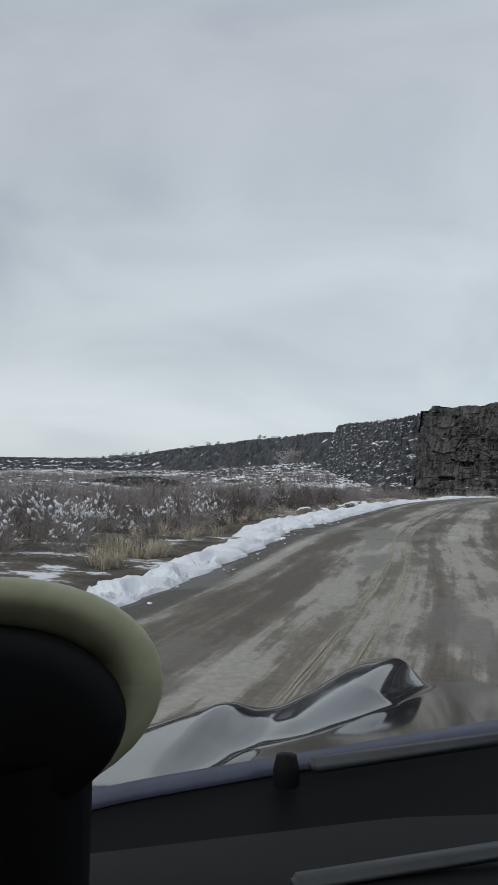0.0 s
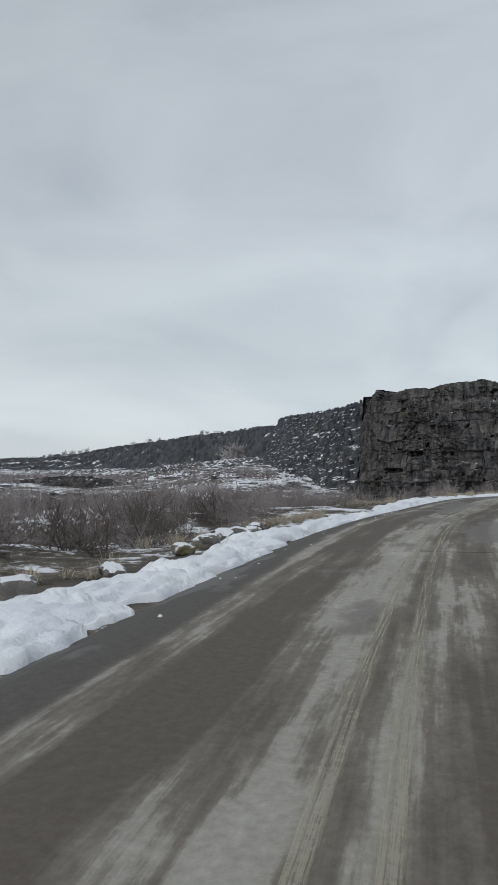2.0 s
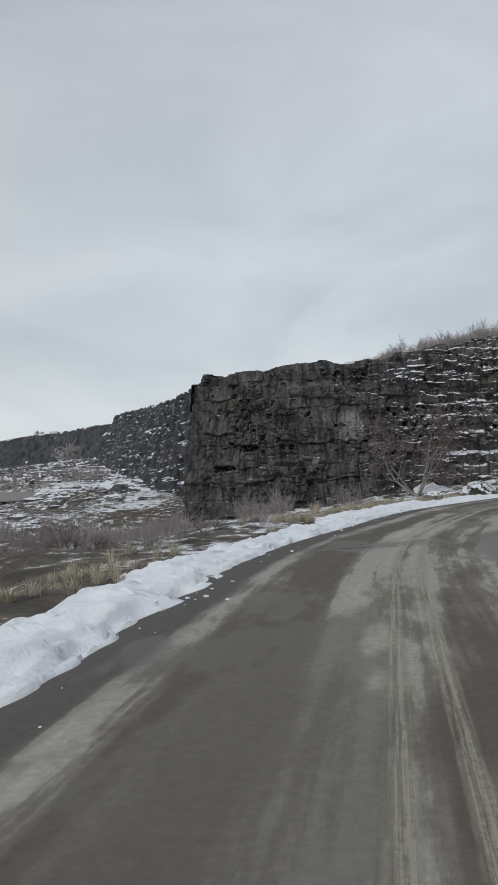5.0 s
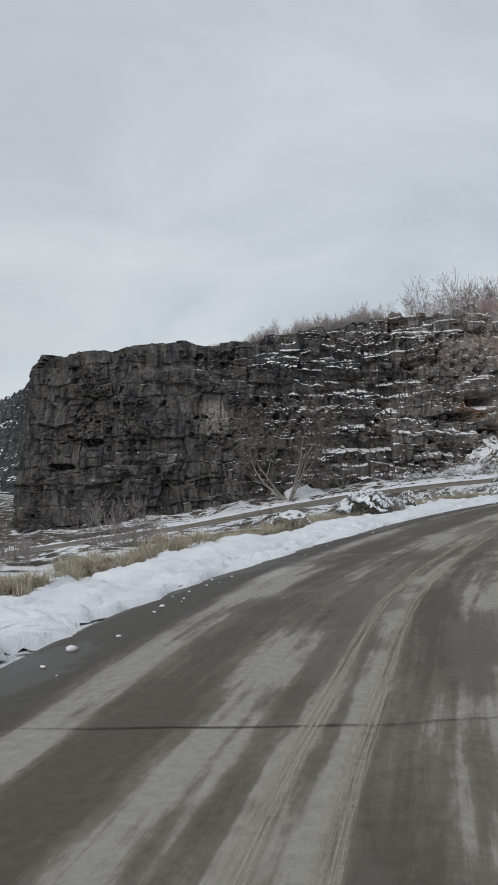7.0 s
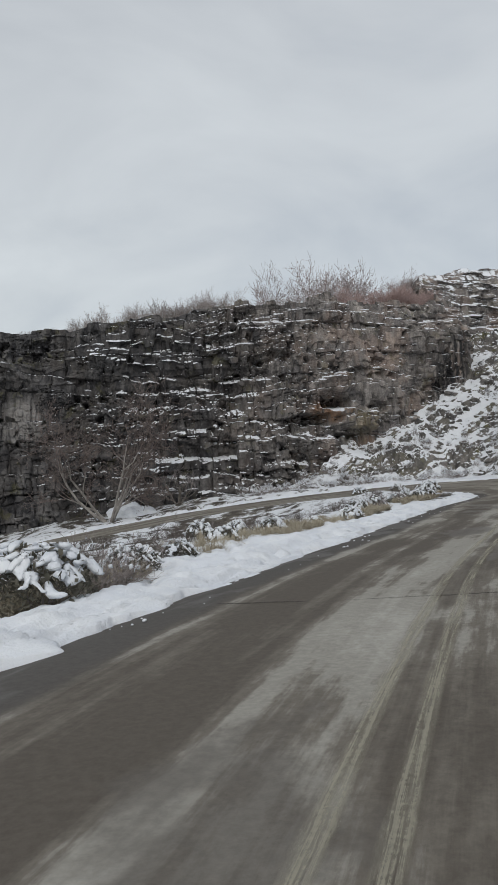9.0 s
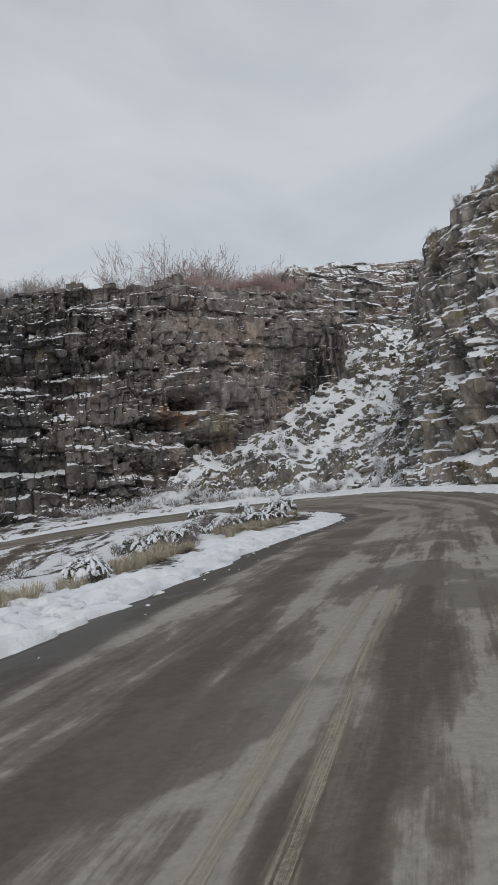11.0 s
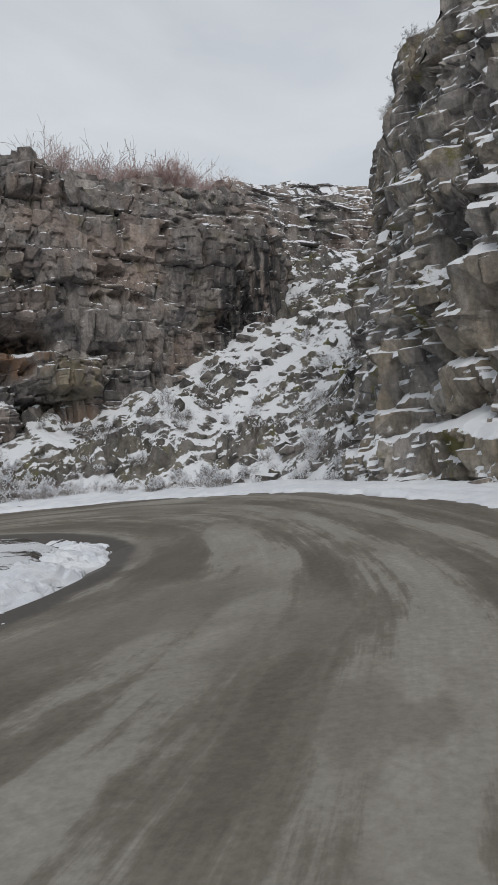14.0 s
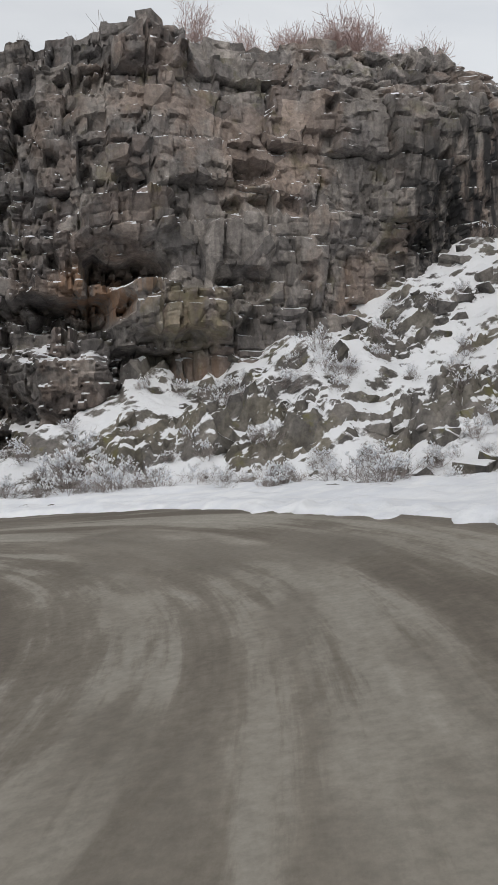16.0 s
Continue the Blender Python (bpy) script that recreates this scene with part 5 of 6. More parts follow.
# ---------------------------------------------------------------- far buildings
def far_building(name, at, turn, size, pitch, wall, roof, label, group=""):
    """A gabled building: four walls with a door and windows set in, and a roof of two slabs with eaves."""
    w, d, h = size
    ob = thing(name, label, "building", group)
    ob.matrix_world = Matrix.Translation(at) @ Matrix.Rotation(turn, 4, "Z")
    bm = bmesh.new()
    low = [bm.verts.new((x * w / 2, y * d / 2, -3.0)) for x, y in ((-1, -1), (1, -1), (1, 1), (-1, 1))]
    high = [bm.verts.new((x * w / 2, y * d / 2, h)) for x, y in ((-1, -1), (1, -1), (1, 1), (-1, 1))]
    peak = [bm.verts.new((x * w / 2, 0, h + pitch)) for x in (-1, 1)]
    for k in range(4):
        bm.faces.new((low[k], low[(k + 1) % 4], high[(k + 1) % 4], high[k]))
    bm.faces.new((high[1], high[2], peak[1]))
    bm.faces.new((high[3], high[0], peak[0]))
    part("wall", bm, wall, ob)
    for s in (-1, 1):
        bm = bmesh.new()
        e = 0.5
        low_y, low_z = s * (d / 2 + e), h - e * pitch / (d / 2)
        v = [bm.verts.new(q) for q in ((-w / 2 - e, 0, h + pitch), (w / 2 + e, 0, h + pitch), (w / 2 + e, low_y, low_z), (-w / 2 - e, low_y, low_z))]
        u = [bm.verts.new(q.co + Vector((0, 0, 0.25))) for q in v]
        bm.faces.new(v)
        bm.faces.new(u[::-1])
        for k in range(4):
            bm.faces.new((v[k], u[k], u[(k + 1) % 4], v[(k + 1) % 4]))
        part("roof", bm, roof, ob, "snow-dusted roof slope")
    for x, name_ in ((-0.3, "window"), (0.0, "door"), (0.3, "window")):
        bm = bmesh.new()
        bmesh.ops.create_cube(bm, size=1.0)
        tall_ = 2.0 if name_ == "door" else 1.1
        bmesh.ops.scale(bm, vec=(1.0, 0.12, tall_), verts=bm.verts)
        bmesh.ops.translate(bm, vec=(x * w, -d / 2, 1.0 if name_ == "door" else 1.5), verts=bm.verts)
        part(name_, bm, DARK_OPENING, ob, "dark " + name_)
    return ob


def board(name, colour):
    m, nodes, links, bsdf = material(name, 0.85)
    n = noise_of(nodes, links, 1.5, 4, 0.6, (1, 1, 0.2))
    links.new(blend(nodes, links, n, tuple(0.8 * c for c in colour), tuple(1.15 * c for c in colour)), bsdf.inputs["Base Color"])
    return m


ROOF_GREY = board("weathered_roof", (0.25, 0.235, 0.235))
DARK_OPENING, GREY_BOARD, ROOF_SNOW, WHITE_BOARD = board("dark_opening", (0.03, 0.03, 0.035)), board("grey_boards", (0.13, 0.128, 0.13)), board("snowy_roof", (0.50, 0.51, 0.53)), board("white_boards", (0.5, 0.5, 0.51))
far_building("barn", (-70.2, 201.0, ground_z(-70.2, 201.0) - 0.6), math.radians(20), (9.0, 6.0, 2.2), 1.9, GREY_BOARD, ROOF_GREY, "low grey barn with a snow-dusted gable roof")
far_building("cottage", (-243.0, 852.0, 15.0), math.radians(95), (6.0, 5.0, 2.2), 3.2, WHITE_BOARD, ROOF_SNOW, "small white cottage below the distant canyon wall")
far_building("house", (-266.6, 911.3, 51.5), math.radians(15), (11.0, 7.0, 2.0), 2.4, GREY_BOARD, ROOF_SNOW, "grey house under a snowy roof on the distant rim")

# on the rim
r = np.random.default_rng(41)


def rim_place(x, inset):
    """A place behind the edge of the main cliff at x, inset metres in from it."""
    rows = FACE[-CAP_ROWS - 1 :, :, :]
    col = int(np.argmin(np.abs(rows[0, :, 0] - x) + 4 * np.maximum(0, 100 - rows[0, :, 1]) + np.where(rows[0, :, 1] > 125, 50, 0)))
    d = np.linalg.norm(rows[:, col, :2] - rows[0, col, :2], axis=1)
    row = int(np.searchsorted(d, inset))
    return rows[min(row, CAP_ROWS), col]


rim_bush = [shrub_meshes(160 + q, 1.8, 1.5, 6, 2, 0.02, 0, 3, 0.9) for q in range(4)]
rim_tall = [shrub_meshes(180 + q, 5.0, 2.6, 5, 3, 0.04, 0, 2, 1.3, 0.0021) for q in range(5)]
pl, hz = [], []
for q in range(270):
    x = r.uniform(40, 88) if q < 110 else r.uniform(12, 43)
    inset = r.uniform(0.3, 12)
    p = rim_place(x, inset)
    pl.append((p[0], p[1], r.uniform(0.45, 0.8) * (0.8 + 0.05 * inset) * (1.8 if 18 < x < 36 else 0.55 + 0.06 * inset)))
    hz.append(p[2])
plant("rim_shrub", rim_bush, pl, TWIG_PALE, "frosted leafless shrub on the cliff rim", "shrub", "shrubs on the rim", r, heights=hz)
pl, hz = [], []
for x in (16.5, 22, 24, 26, 28, 29.5, 31, 32.5, 34, 35, 36.2, 37, 38.3, 39.5, 40.4, 41, 42, 42.8, 43.6, 44.5, 45.6, 46.4, 47.4, 48.6, 49.5, 50.6, 51.6, 52.5, 53.4, 54.5, 55.5, 57, 58, 59.5, 61, 64, 67, 70, 73, 76, 79, 82):
    p = rim_place(x + r.uniform(-0.6, 0.6), r.uniform(5, 11) + (8 if x > 38 else 0))
    pl.append((p[0], p[1], r.uniform(0.7, 1.15) * np.interp(x, [16, 30, 38, 44, 50, 57, 62, 70], [0.4, 0.5, 0.75, 1.25, 1.4, 1.2, 0.8, 0.6])))
    hz.append(p[2])
plant("rim_tree", rim_tall, pl, TWIG_ROSE, "slender leafless young tree on the cliff rim", "tree", "trees on the rim", r, heights=hz)
pl, hz = [], []
for x in (48.5, 50, 51.5, 52.8, 53.5, 54, 54.6, 55.0, 55.4, 55.8, 56.1, 56.4, 56.7, 57.0, 57.3, 57.6, 57.9, 58.2, 58.6, 59.1, 60.0, 61.5):
    p = rim_place(x, r.uniform(0.3, 4.0))
    pl.append((p[0], p[1], r.uniform(0.8, 1.2) * (1.35 if 55.8 < x < 57.2 else 1.0)))
    hz.append(p[2])
willow = [shrub_meshes(170 + q, 1.9, 1.5, 14, 2, 0.016, 0, 3, 0.9) for q in range(3)]
plant("red_willow", willow, pl, TWIG_RED, "dense red-brown willow clump on the cliff rim", "shrub", "willows on the rim", r, heights=hz)

# snow-caught brush at the foot of the rocks beyond the hairpin
r = np.random.default_rng(51)
pl = []
for _ in range(185):
    i = int(r.uniform(14 * 2.5, 14 * 8.6))
    p, q = toe[i], toe[i + 1]
    d = (q - p)[:2] / np.linalg.norm((q - p)[:2])
    o = 0.4 + r.gamma(1.5, 1.6)
    pl.append((p[0] + d[1] * o, p[1] - d[0] * o, r.uniform(0.5, 1.15)))
zs = []
flat_scree = scree.reshape(-1, 3)
for x, y, _ in pl:
    d2 = (flat_scree[:, 0] - x) ** 2 + (flat_scree[:, 1] - y) ** 2
    j = int(d2.argmin())
    zs.append(max(ground_z(x, y), flat_scree[j, 2] if d2[j] < 0.5 else -9))
for _ in range(90):
    p = scree[int(r.beta(1.0, 2.2) * 400) + 8, int(r.uniform(0.02, 0.9) * 359)]
    pl.append((p[0], p[1], r.uniform(0.45, 1.0)))
    zs.append(p[2])
frosted = [shrub_meshes(130 + q, 0.95, 1.4, 9, 2, 0.010, 110, 3, 0.4) for q in range(4)]
plant("caked_shrub", frosted, pl, TWIG_PALE, "tangled shrub caked with snow at the foot of the rocks", "shrub", "snow-laden shrubs", r, heights=zs)

r = np.random.default_rng(57)
crest_rows = SIDE[-CAP_ROWS - 6 : -CAP_ROWS + 3]
here = np.flatnonzero((SIDE[0, :, 1] > 62) & (SIDE[0, :, 1] < 91))
pl, zs = [], []
for _ in range(46):
    p = crest_rows[r.integers(len(crest_rows)), r.choice(here)]
    pl.append((p[0], p[1], r.uniform(0.5, 1.1)))
    zs.append(p[2])
ledge_band = SIDE[int(0.35 * len(SIDE)) : int(0.9 * len(SIDE))]
for _ in range(40):
    p = ledge_band[r.integers(len(ledge_band)), r.choice(here)]
    pl.append((p[0] + 0.15, p[1], r.uniform(0.35, 0.7)))
    zs.append(p[2])
plant("ledge_shrub", frosted, pl, TWIG_PALE, "small snow-caked shrub rooted on the ledges of the buttress", "shrub", "snow-laden shrubs", r, heights=zs)

# dark rocks strewn over the valley floor below the far walls
r = np.random.default_rng(81)
bm = bmesh.new()
bmesh.ops.create_icosphere(bm, subdivisions=1, radius=1.0)
ball = np.array([q.co[:] for q in bm.verts])
ball_faces = np.array([[q.index for q in face.verts] for face in bm.faces])
bm.free()
m = 3600
vx, vy = r.uniform(-330, -14, m), r.uniform(60, 640, m)
ok = (vx < -14 - 0.18 * (vy - 110)) & (fractal(vx / 25, vy / 25, 95, 3) > -0.1)
vx, vy = vx[ok], vy[ok]
vz = ground_at(vx, vy)
size = r.gamma(2.0, 0.22, len(vx)) * (0.6 + np.hypot(vx, vy) / 500)
verts = ball[None] * r.uniform(0.7, 1.2, (len(vx), len(ball), 1)) * (size[:, None, None] * np.array([1.6, 1.1, 0.7])) + np.stack([vx, vy, vz], 1)[:, None]
rocks = mesh_of("valley_rocks", verts.reshape(-1, 3), (ball_faces[None] + (np.arange(len(vx)) * len(ball))[:, None, None]).reshape(-1, 3))
tagged(child("valley_rocks", rocks, BASALT_FAR, None), "dark snow-capped rocks strewn below the canyon walls", "rocks", kind="stuff")

# crumbs of snow thrown onto the asphalt
k = r.uniform(16, 180, 260)
cx, cy = edge_point(k, r.normal(-0.05, 0.24, 260))
i = k.astype(int)
cz = rails[i, 2] + 0.03
size = r.gamma(1.2, 0.008, 260) + 0.005
verts = ball[None] * r.uniform(0.7, 1.25, (260, len(ball), 1)) * (size[:, None, None] * np.array([1.4, 1.1, 0.7])) + np.stack([cx, cy, cz], 1)[:, None]
tagged(child("snow_crumbs", mesh_of("snow_crumbs", verts.reshape(-1, 3), (ball_faces[None] + (np.arange(260) * len(ball))[:, None, None]).reshape(-1, 3), True), SNOW, None), "crumbs of ploughed snow at the edge of the asphalt", "snow", kind="stuff")

# a loose boulder behind the bank, and a drift at the foot of the cliff
def lone_boulder(seed, at, size, turn):
    r = np.random.default_rng(seed)
    bm = bmesh.new()
    bmesh.ops.create_icosphere(bm, subdivisions=3, radius=1.0)
    for v in bm.verts:
        c = np.array(v.co)
        c = np.sign(c) * np.abs(c) ** 0.8
        q = fractal(np.array([c[0] * 1.6 + c[2]]), np.array([c[1] * 1.6 - c[2]]), seed, 4, 0.55)[0]
        v.co = Vector(c * (1 + 0.35 * q) * size)
    me = bpy.data.meshes.new("roadside_boulder")
    bm.to_mesh(me)
    bm.free()
    me.materials.append(SCREE)
    ob = new("roadside_boulder", me)
    ob.matrix_world = Matrix.LocRotScale(Vector(at), Euler((0.1, -0.15, turn)), Vector((1, 1, 1)))
    return tagged(ob, "rough grey boulder half sunk in the roadside snow", "boulder")


lone_boulder(91, (9.0, 35.3, ground_z(9.0, 35.3) + 0.12), (0.52, 0.40, 0.36), 0.5)
for q, (x, y, size) in enumerate(((-4.5, -12.3, 0.22), (-4.4, -11.3, 0.27), (-4.3, -10.4, 0.24), (-4.2, -9.5, 0.20), (-5.0, -18.6, 0.22), (-4.7, -16.4, 0.18), (-4.6, -13.4, 0.17), (-4.4, -8.4, 0.21))):
    lone_boulder(92 + q, (x, y, ground_z(x, y) + 0.5 * size), (size * 1.25, size, size * 0.8), 1.7 * q)


dx_, dv_ = np.meshgrid(np.linspace(-1, 1, 60), np.linspace(0, 1, 30))
drift = np.stack([23.2 + 2.9 * dx_, 100.4 + 2.4 * dv_ + 0.5 * fractal(dx_ * 3, dv_ * 2, 66, 3), 0 * dx_], -1)
drift[..., 2] = ground_at(drift[..., 0], drift[..., 1]) - 0.15 + (1.7 * dv_**0.8 * np.clip(1 - np.abs(dx_ + 0.25) ** 1.5, 0, 1)) * (1 + 0.4 * fractal(dx_ * 4, dv_ * 4, 67, 4)) - 0.3 * (dv_ == 0)
setting("snow_drift", grid_mesh("snow_drift", drift), SNOW, "smooth white drift of snow against the foot of the cliff", "snow drift")

# ---------------------------------------------------------------- loose and proud rock
def block_mesh(seed, lx, ly, lz):
    """An angular block: the hull of a box with its corners cut at random."""
    r = np.random.default_rng(seed)
    bm = bmesh.new()
    for _ in range(26):
        c = r.normal(0, 1, 3)
        c = np.sign(c) * np.abs(c / np.abs(c).max()) ** 0.55
        bm.verts.new(c * [lx, ly, lz] * r.uniform(0.78, 1.0))
    hull = bmesh.ops.convex_hull(bm, input=bm.verts)
    bmesh.ops.delete(bm, geom=[v for v in hull["geom_interior"] if isinstance(v, bmesh.types.BMVert)], context="VERTS")
    me = bpy.data.meshes.new("block")
    bm.to_mesh(me)
    bm.free()
    return me


def pieces(name, meshes, mat, parent, spots, r, sizes, tumble):
    for (p, yaw), s in zip(spots, sizes):
        ob = child(name, meshes[r.integers(len(meshes))], mat, parent)
        ob.matrix_world = Matrix.LocRotScale(Vector(p), Euler((r.normal(0, tumble), r.normal(0, tumble), yaw + r.normal(0, 0.25))), Vector((s * r.uniform(0.8, 1.3), s * r.uniform(0.8, 1.2), s * r.uniform(0.7, 1.25))))


r = np.random.default_rng(61)
face_blocks = [block_mesh(300 + q, 0.62, 0.5, 0.55) for q in range(8)]
side_blocks = [block_mesh(320 + q, 0.62, 0.5, 0.5) for q in range(8)]
stones = [block_mesh(340 + q, 0.6, 0.5, 0.42) for q in range(8)]


def on_face(grid, rows, cols, count, back, deep=0.24):
    spots = []
    for _ in range(count):
        i, j = int(r.uniform(*rows) * (grid.shape[0] - CAP_ROWS - 2)), int(r.uniform(*cols) * grid.shape[1])
        p = grid[i, j]
        t = grid[i, min(j + 6, grid.shape[1] - 1)] - grid[i, max(j - 6, 0)]
        t = t / np.linalg.norm(t[:2])
        spots.append((p + np.array([-t[1], t[0], 0]) * back * deep, math.atan2(t[1], t[0])))
    return spots


pieces("rock_block", face_blocks, BASALT, cliff_main, on_face(FACE, (0.05, 0.84), (0.36, 0.80), 240, 1), r, r.uniform(0.35, 0.95, 240), 0.10)
pieces("rock_block", side_blocks, BASALT_NEAR, cliff_buttress, on_face(SIDE, (0.02, 0.82), (0.50, 0.86), 240, -1), r, r.uniform(0.4, 1.1, 240), 0.12)
spots, sizes = [], []
for _ in range(290):
    a, b = r.uniform(0.02, 0.98), r.beta(1.1, 1.6)
    p = scree[int(b * 419), int(a * 359)]
    spots.append((p - [0, 0, 0.03], r.uniform(0, 6.28)))
    sizes.append(min(0.8, r.gamma(2.4, 0.16) + 0.2))
pieces("boulder", stones, SCREE, scree_slope, spots, r, sizes, 0.4)

# broken blocks along the crest of the main cliff
spots = [(rim_place(x, inset) - [0, 0, 0.08], r.uniform(-0.4, 0.4)) for x, inset in zip(r.uniform(35, 57, 56), r.gamma(1.3, 0.8, 56))]
pieces("rock_block", face_blocks, BASALT, cliff_main, spots, r, 0.28 + r.gamma(2.0, 0.15, 56), 0.2)


# ---------------------------------------------------------------- paint and seams on the road
def strip(rows, across, half, lift=0.013):
    """A band on the road: rows along it, at a share of the width, half metres to both sides."""
    p = rails[rows, :3] * (1 - across[:, None]) + rails[rows, 3:] * across[:, None]
    p[:, 2] = road_z(rows, across) + lift
    side = rails[rows, 3:] - rails[rows, :3]
    side /= np.linalg.norm(side, axis=1)[:, None]
    return np.stack([p - side * half, p + side * half], 1)


def paint(name, colour, low, high, cover=0.8, edge=True):
    """Worn road paint, ragged at its edges: the asphalt shows through where it has gone."""
    m, nodes, links, bsdf = material(name, 0.8)
    wear = noise_of(nodes, links, 1.0, 8, 0.75, (0.55, 3.0, 1), "UV")
    grit = noise_of(nodes, links, 24.0, 4, 0.7)
    bsdf.inputs["Base Color"].default_value = (*colour, 1)
    shown = step(nodes, links, sums(nodes, links, "ADD", wear, sums(nodes, links, "MULTIPLY", sums(nodes, links, "SUBTRACT", grit, 0.5), 0.25)), low, high)
    if edge:
        tc, sep, side = nodes.new("ShaderNodeTexCoord"), nodes.new("ShaderNodeSeparateXYZ"), nodes.new("ShaderNodeMath")
        links.new(tc.outputs["UV"], sep.inputs[0])
        side.operation = "ABSOLUTE"
        links.new(sep.outputs["Y"], side.inputs[0])
        rag = noise_of(nodes, links, 1.0, 6, 0.7, (2.2, 0.4, 1), "UV", (4, 2, 0))
        reach = sums(nodes, links, "ADD", side.outputs[0], sums(nodes, links, "MULTIPLY", rag, 0.9))
        shown = sums(nodes, links, "MULTIPLY", shown, sums(nodes, links, "SUBTRACT", 1.0, step(nodes, links, reach, 0.75, 1.3)))
    links.new(sums(nodes, links, "MULTIPLY", shown, cover), bsdf.inputs["Alpha"])
    return m


YELLOW, WHITE, SEAM = paint("worn_yellow_paint", (0.40, 0.375, 0.295), 0.36, 0.60, 0.68), paint("worn_white_paint", (0.44, 0.43, 0.405), 0.42, 0.66, 0.6), paint("tar", (0.045, 0.042, 0.038), 0.40, 0.58, 0.75, False)
rows = np.arange(4, 145)
line_uv = np.stack([np.stack([along[rows], -np.ones(len(rows))], 1), np.stack([along[rows], np.ones(len(rows))], 1)], 1)
for shift in (-0.16, 0.16):
    band = strip(rows, (mid_line[rows] + shift) / wide[rows], 0.10)
    setting("centre_line", grid_mesh("centre_line", band, line_uv), YELLOW, "faded yellow centre line, half under salt", "road marking")
band = strip(rows, np.full(len(rows), 0.93), 0.09)
setting("edge_line", grid_mesh("edge_line", band, line_uv), WHITE, "faded white edge line", "road marking")
r = np.random.default_rng(71)
for k in (38.5, 40.6, 52.0, 63.5, 84.5, 99.0, 112.5, 127.0, 146.5, 150.5, 160.5):
    i = int(k)
    p = rails[i] + (rails[i + 1] - rails[i]) * (k - i)
    u = np.linspace(0.05, 0.95, 40)
    line = p[:3] * (1 - u)[:, None] + p[3:] * u[:, None]
    run = (rails[i + 1] - rails[i])[:3]
    run /= np.linalg.norm(run)
    wob = 0.22 * fractal(u * 6, u * 0 + k, 5, 4)
    line = line + run * wob[:, None]
    line[:, 2] = road_z(i, u) + 0.006
    half = 0.012 + 0.03 * np.abs(fractal(u * 14, u * 0 + k, 9, 3))
    setting("pavement_seam", grid_mesh("pavement_seam", np.stack([line - run * half[:, None], line + run * half[:, None]], 1), np.stack([np.stack([u * 9 + k, u * 0], 1), np.stack([u * 9 + k, u * 0 + 0.1], 1)], 1)), SEAM, "dark frost crack across the asphalt", "crack")


# ---------------------------------------------------------------- the car, as it stands at the start
def smooth_part(name, xyz, mat, parent, label="", thick=0.0):
    ob = child(name, grid_mesh(name, xyz), mat, parent, label)
    if thick:
        solid = ob.modifiers.new("thickness", "SOLIDIFY")
        solid.thickness, solid.offset = thick, -1
    return ob


def rounded_box(name, size, at, mat, parent, label="", bevel=0.02, turn=0.0):
    bm = bmesh.new()
    bmesh.ops.create_cube(bm, size=1.0)
    bmesh.ops.scale(bm, vec=size, verts=bm.verts)
    bmesh.ops.bevel(bm, geom=bm.edges[:], offset=bevel, segments=2, affect="EDGES")
    ob = part(name, bm, mat, parent, label, True)
    ob.matrix_basis = Matrix.Translation(at) @ Matrix.Rotation(turn, 4, "Z")
    return ob


def lathe(name, profile, mat, parent, at, axis="Z", label="", steps=40):
    """A turned part from rows of radius and height."""
    p = np.array(profile, float)
    a = np.linspace(0, 2 * np.pi, steps + 1)
    xyz = np.stack([p[:, None, 0] * np.cos(a), p[:, None, 0] * np.sin(a), np.repeat(p[:, 1:], steps + 1, 1)], -1)
    ob = child(name, grid_mesh(name, xyz), mat, parent, label)
    ob.matrix_basis = Matrix.Translation(at) @ (Matrix.Rotation(math.pi / 2, 4, "Y") if axis == "X" else Matrix.Identity(4))
    return ob


def plain(name, colour, rough, metal=0.0, coat=0.0, grain=30.0, shine=0.18, ior=1.5):
    m, nodes, links, bsdf = material(name, rough)
    n = noise_of(nodes, links, grain, 4, 0.6, source="Object")
    links.new(blend(nodes, links, n, tuple(0.75 * c for c in colour), tuple(1.25 * c for c in colour)), bsdf.inputs["Base Color"])
    bsdf.inputs["Metallic"].default_value, bsdf.inputs["Coat Weight"].default_value, bsdf.inputs["Coat Roughness"].default_value = metal, coat, 0.04
    bsdf.inputs["Specular IOR Level"].default_value = shine
    bsdf.inputs["IOR"].default_value = ior
    return m


CAR_PAINT = plain("dark_car_paint", (0.006, 0.008, 0.012), 0.06, 0.0, 0.0, shine=0.5, ior=1.75)
BLACK_PLASTIC = plain("black_plastic", (0.006, 0.006, 0.0065), 0.65, shine=0.1)
GREY_PLASTIC = plain("grey_plastic", (0.055, 0.06, 0.063), 0.5)
RUBBER = plain("rubber", (0.02, 0.02, 0.02), 0.8)
CREAM = plain("cream_rubber", (0.40, 0.40, 0.26), 0.5, grain=60.0)
METAL = plain("wheel_metal", (0.4, 0.4, 0.41), 0.35, 1.0)
BLUE_TRIM = plain("blue_grey_trim", (0.06, 0.065, 0.10), 0.35, 0.0, 0.6)

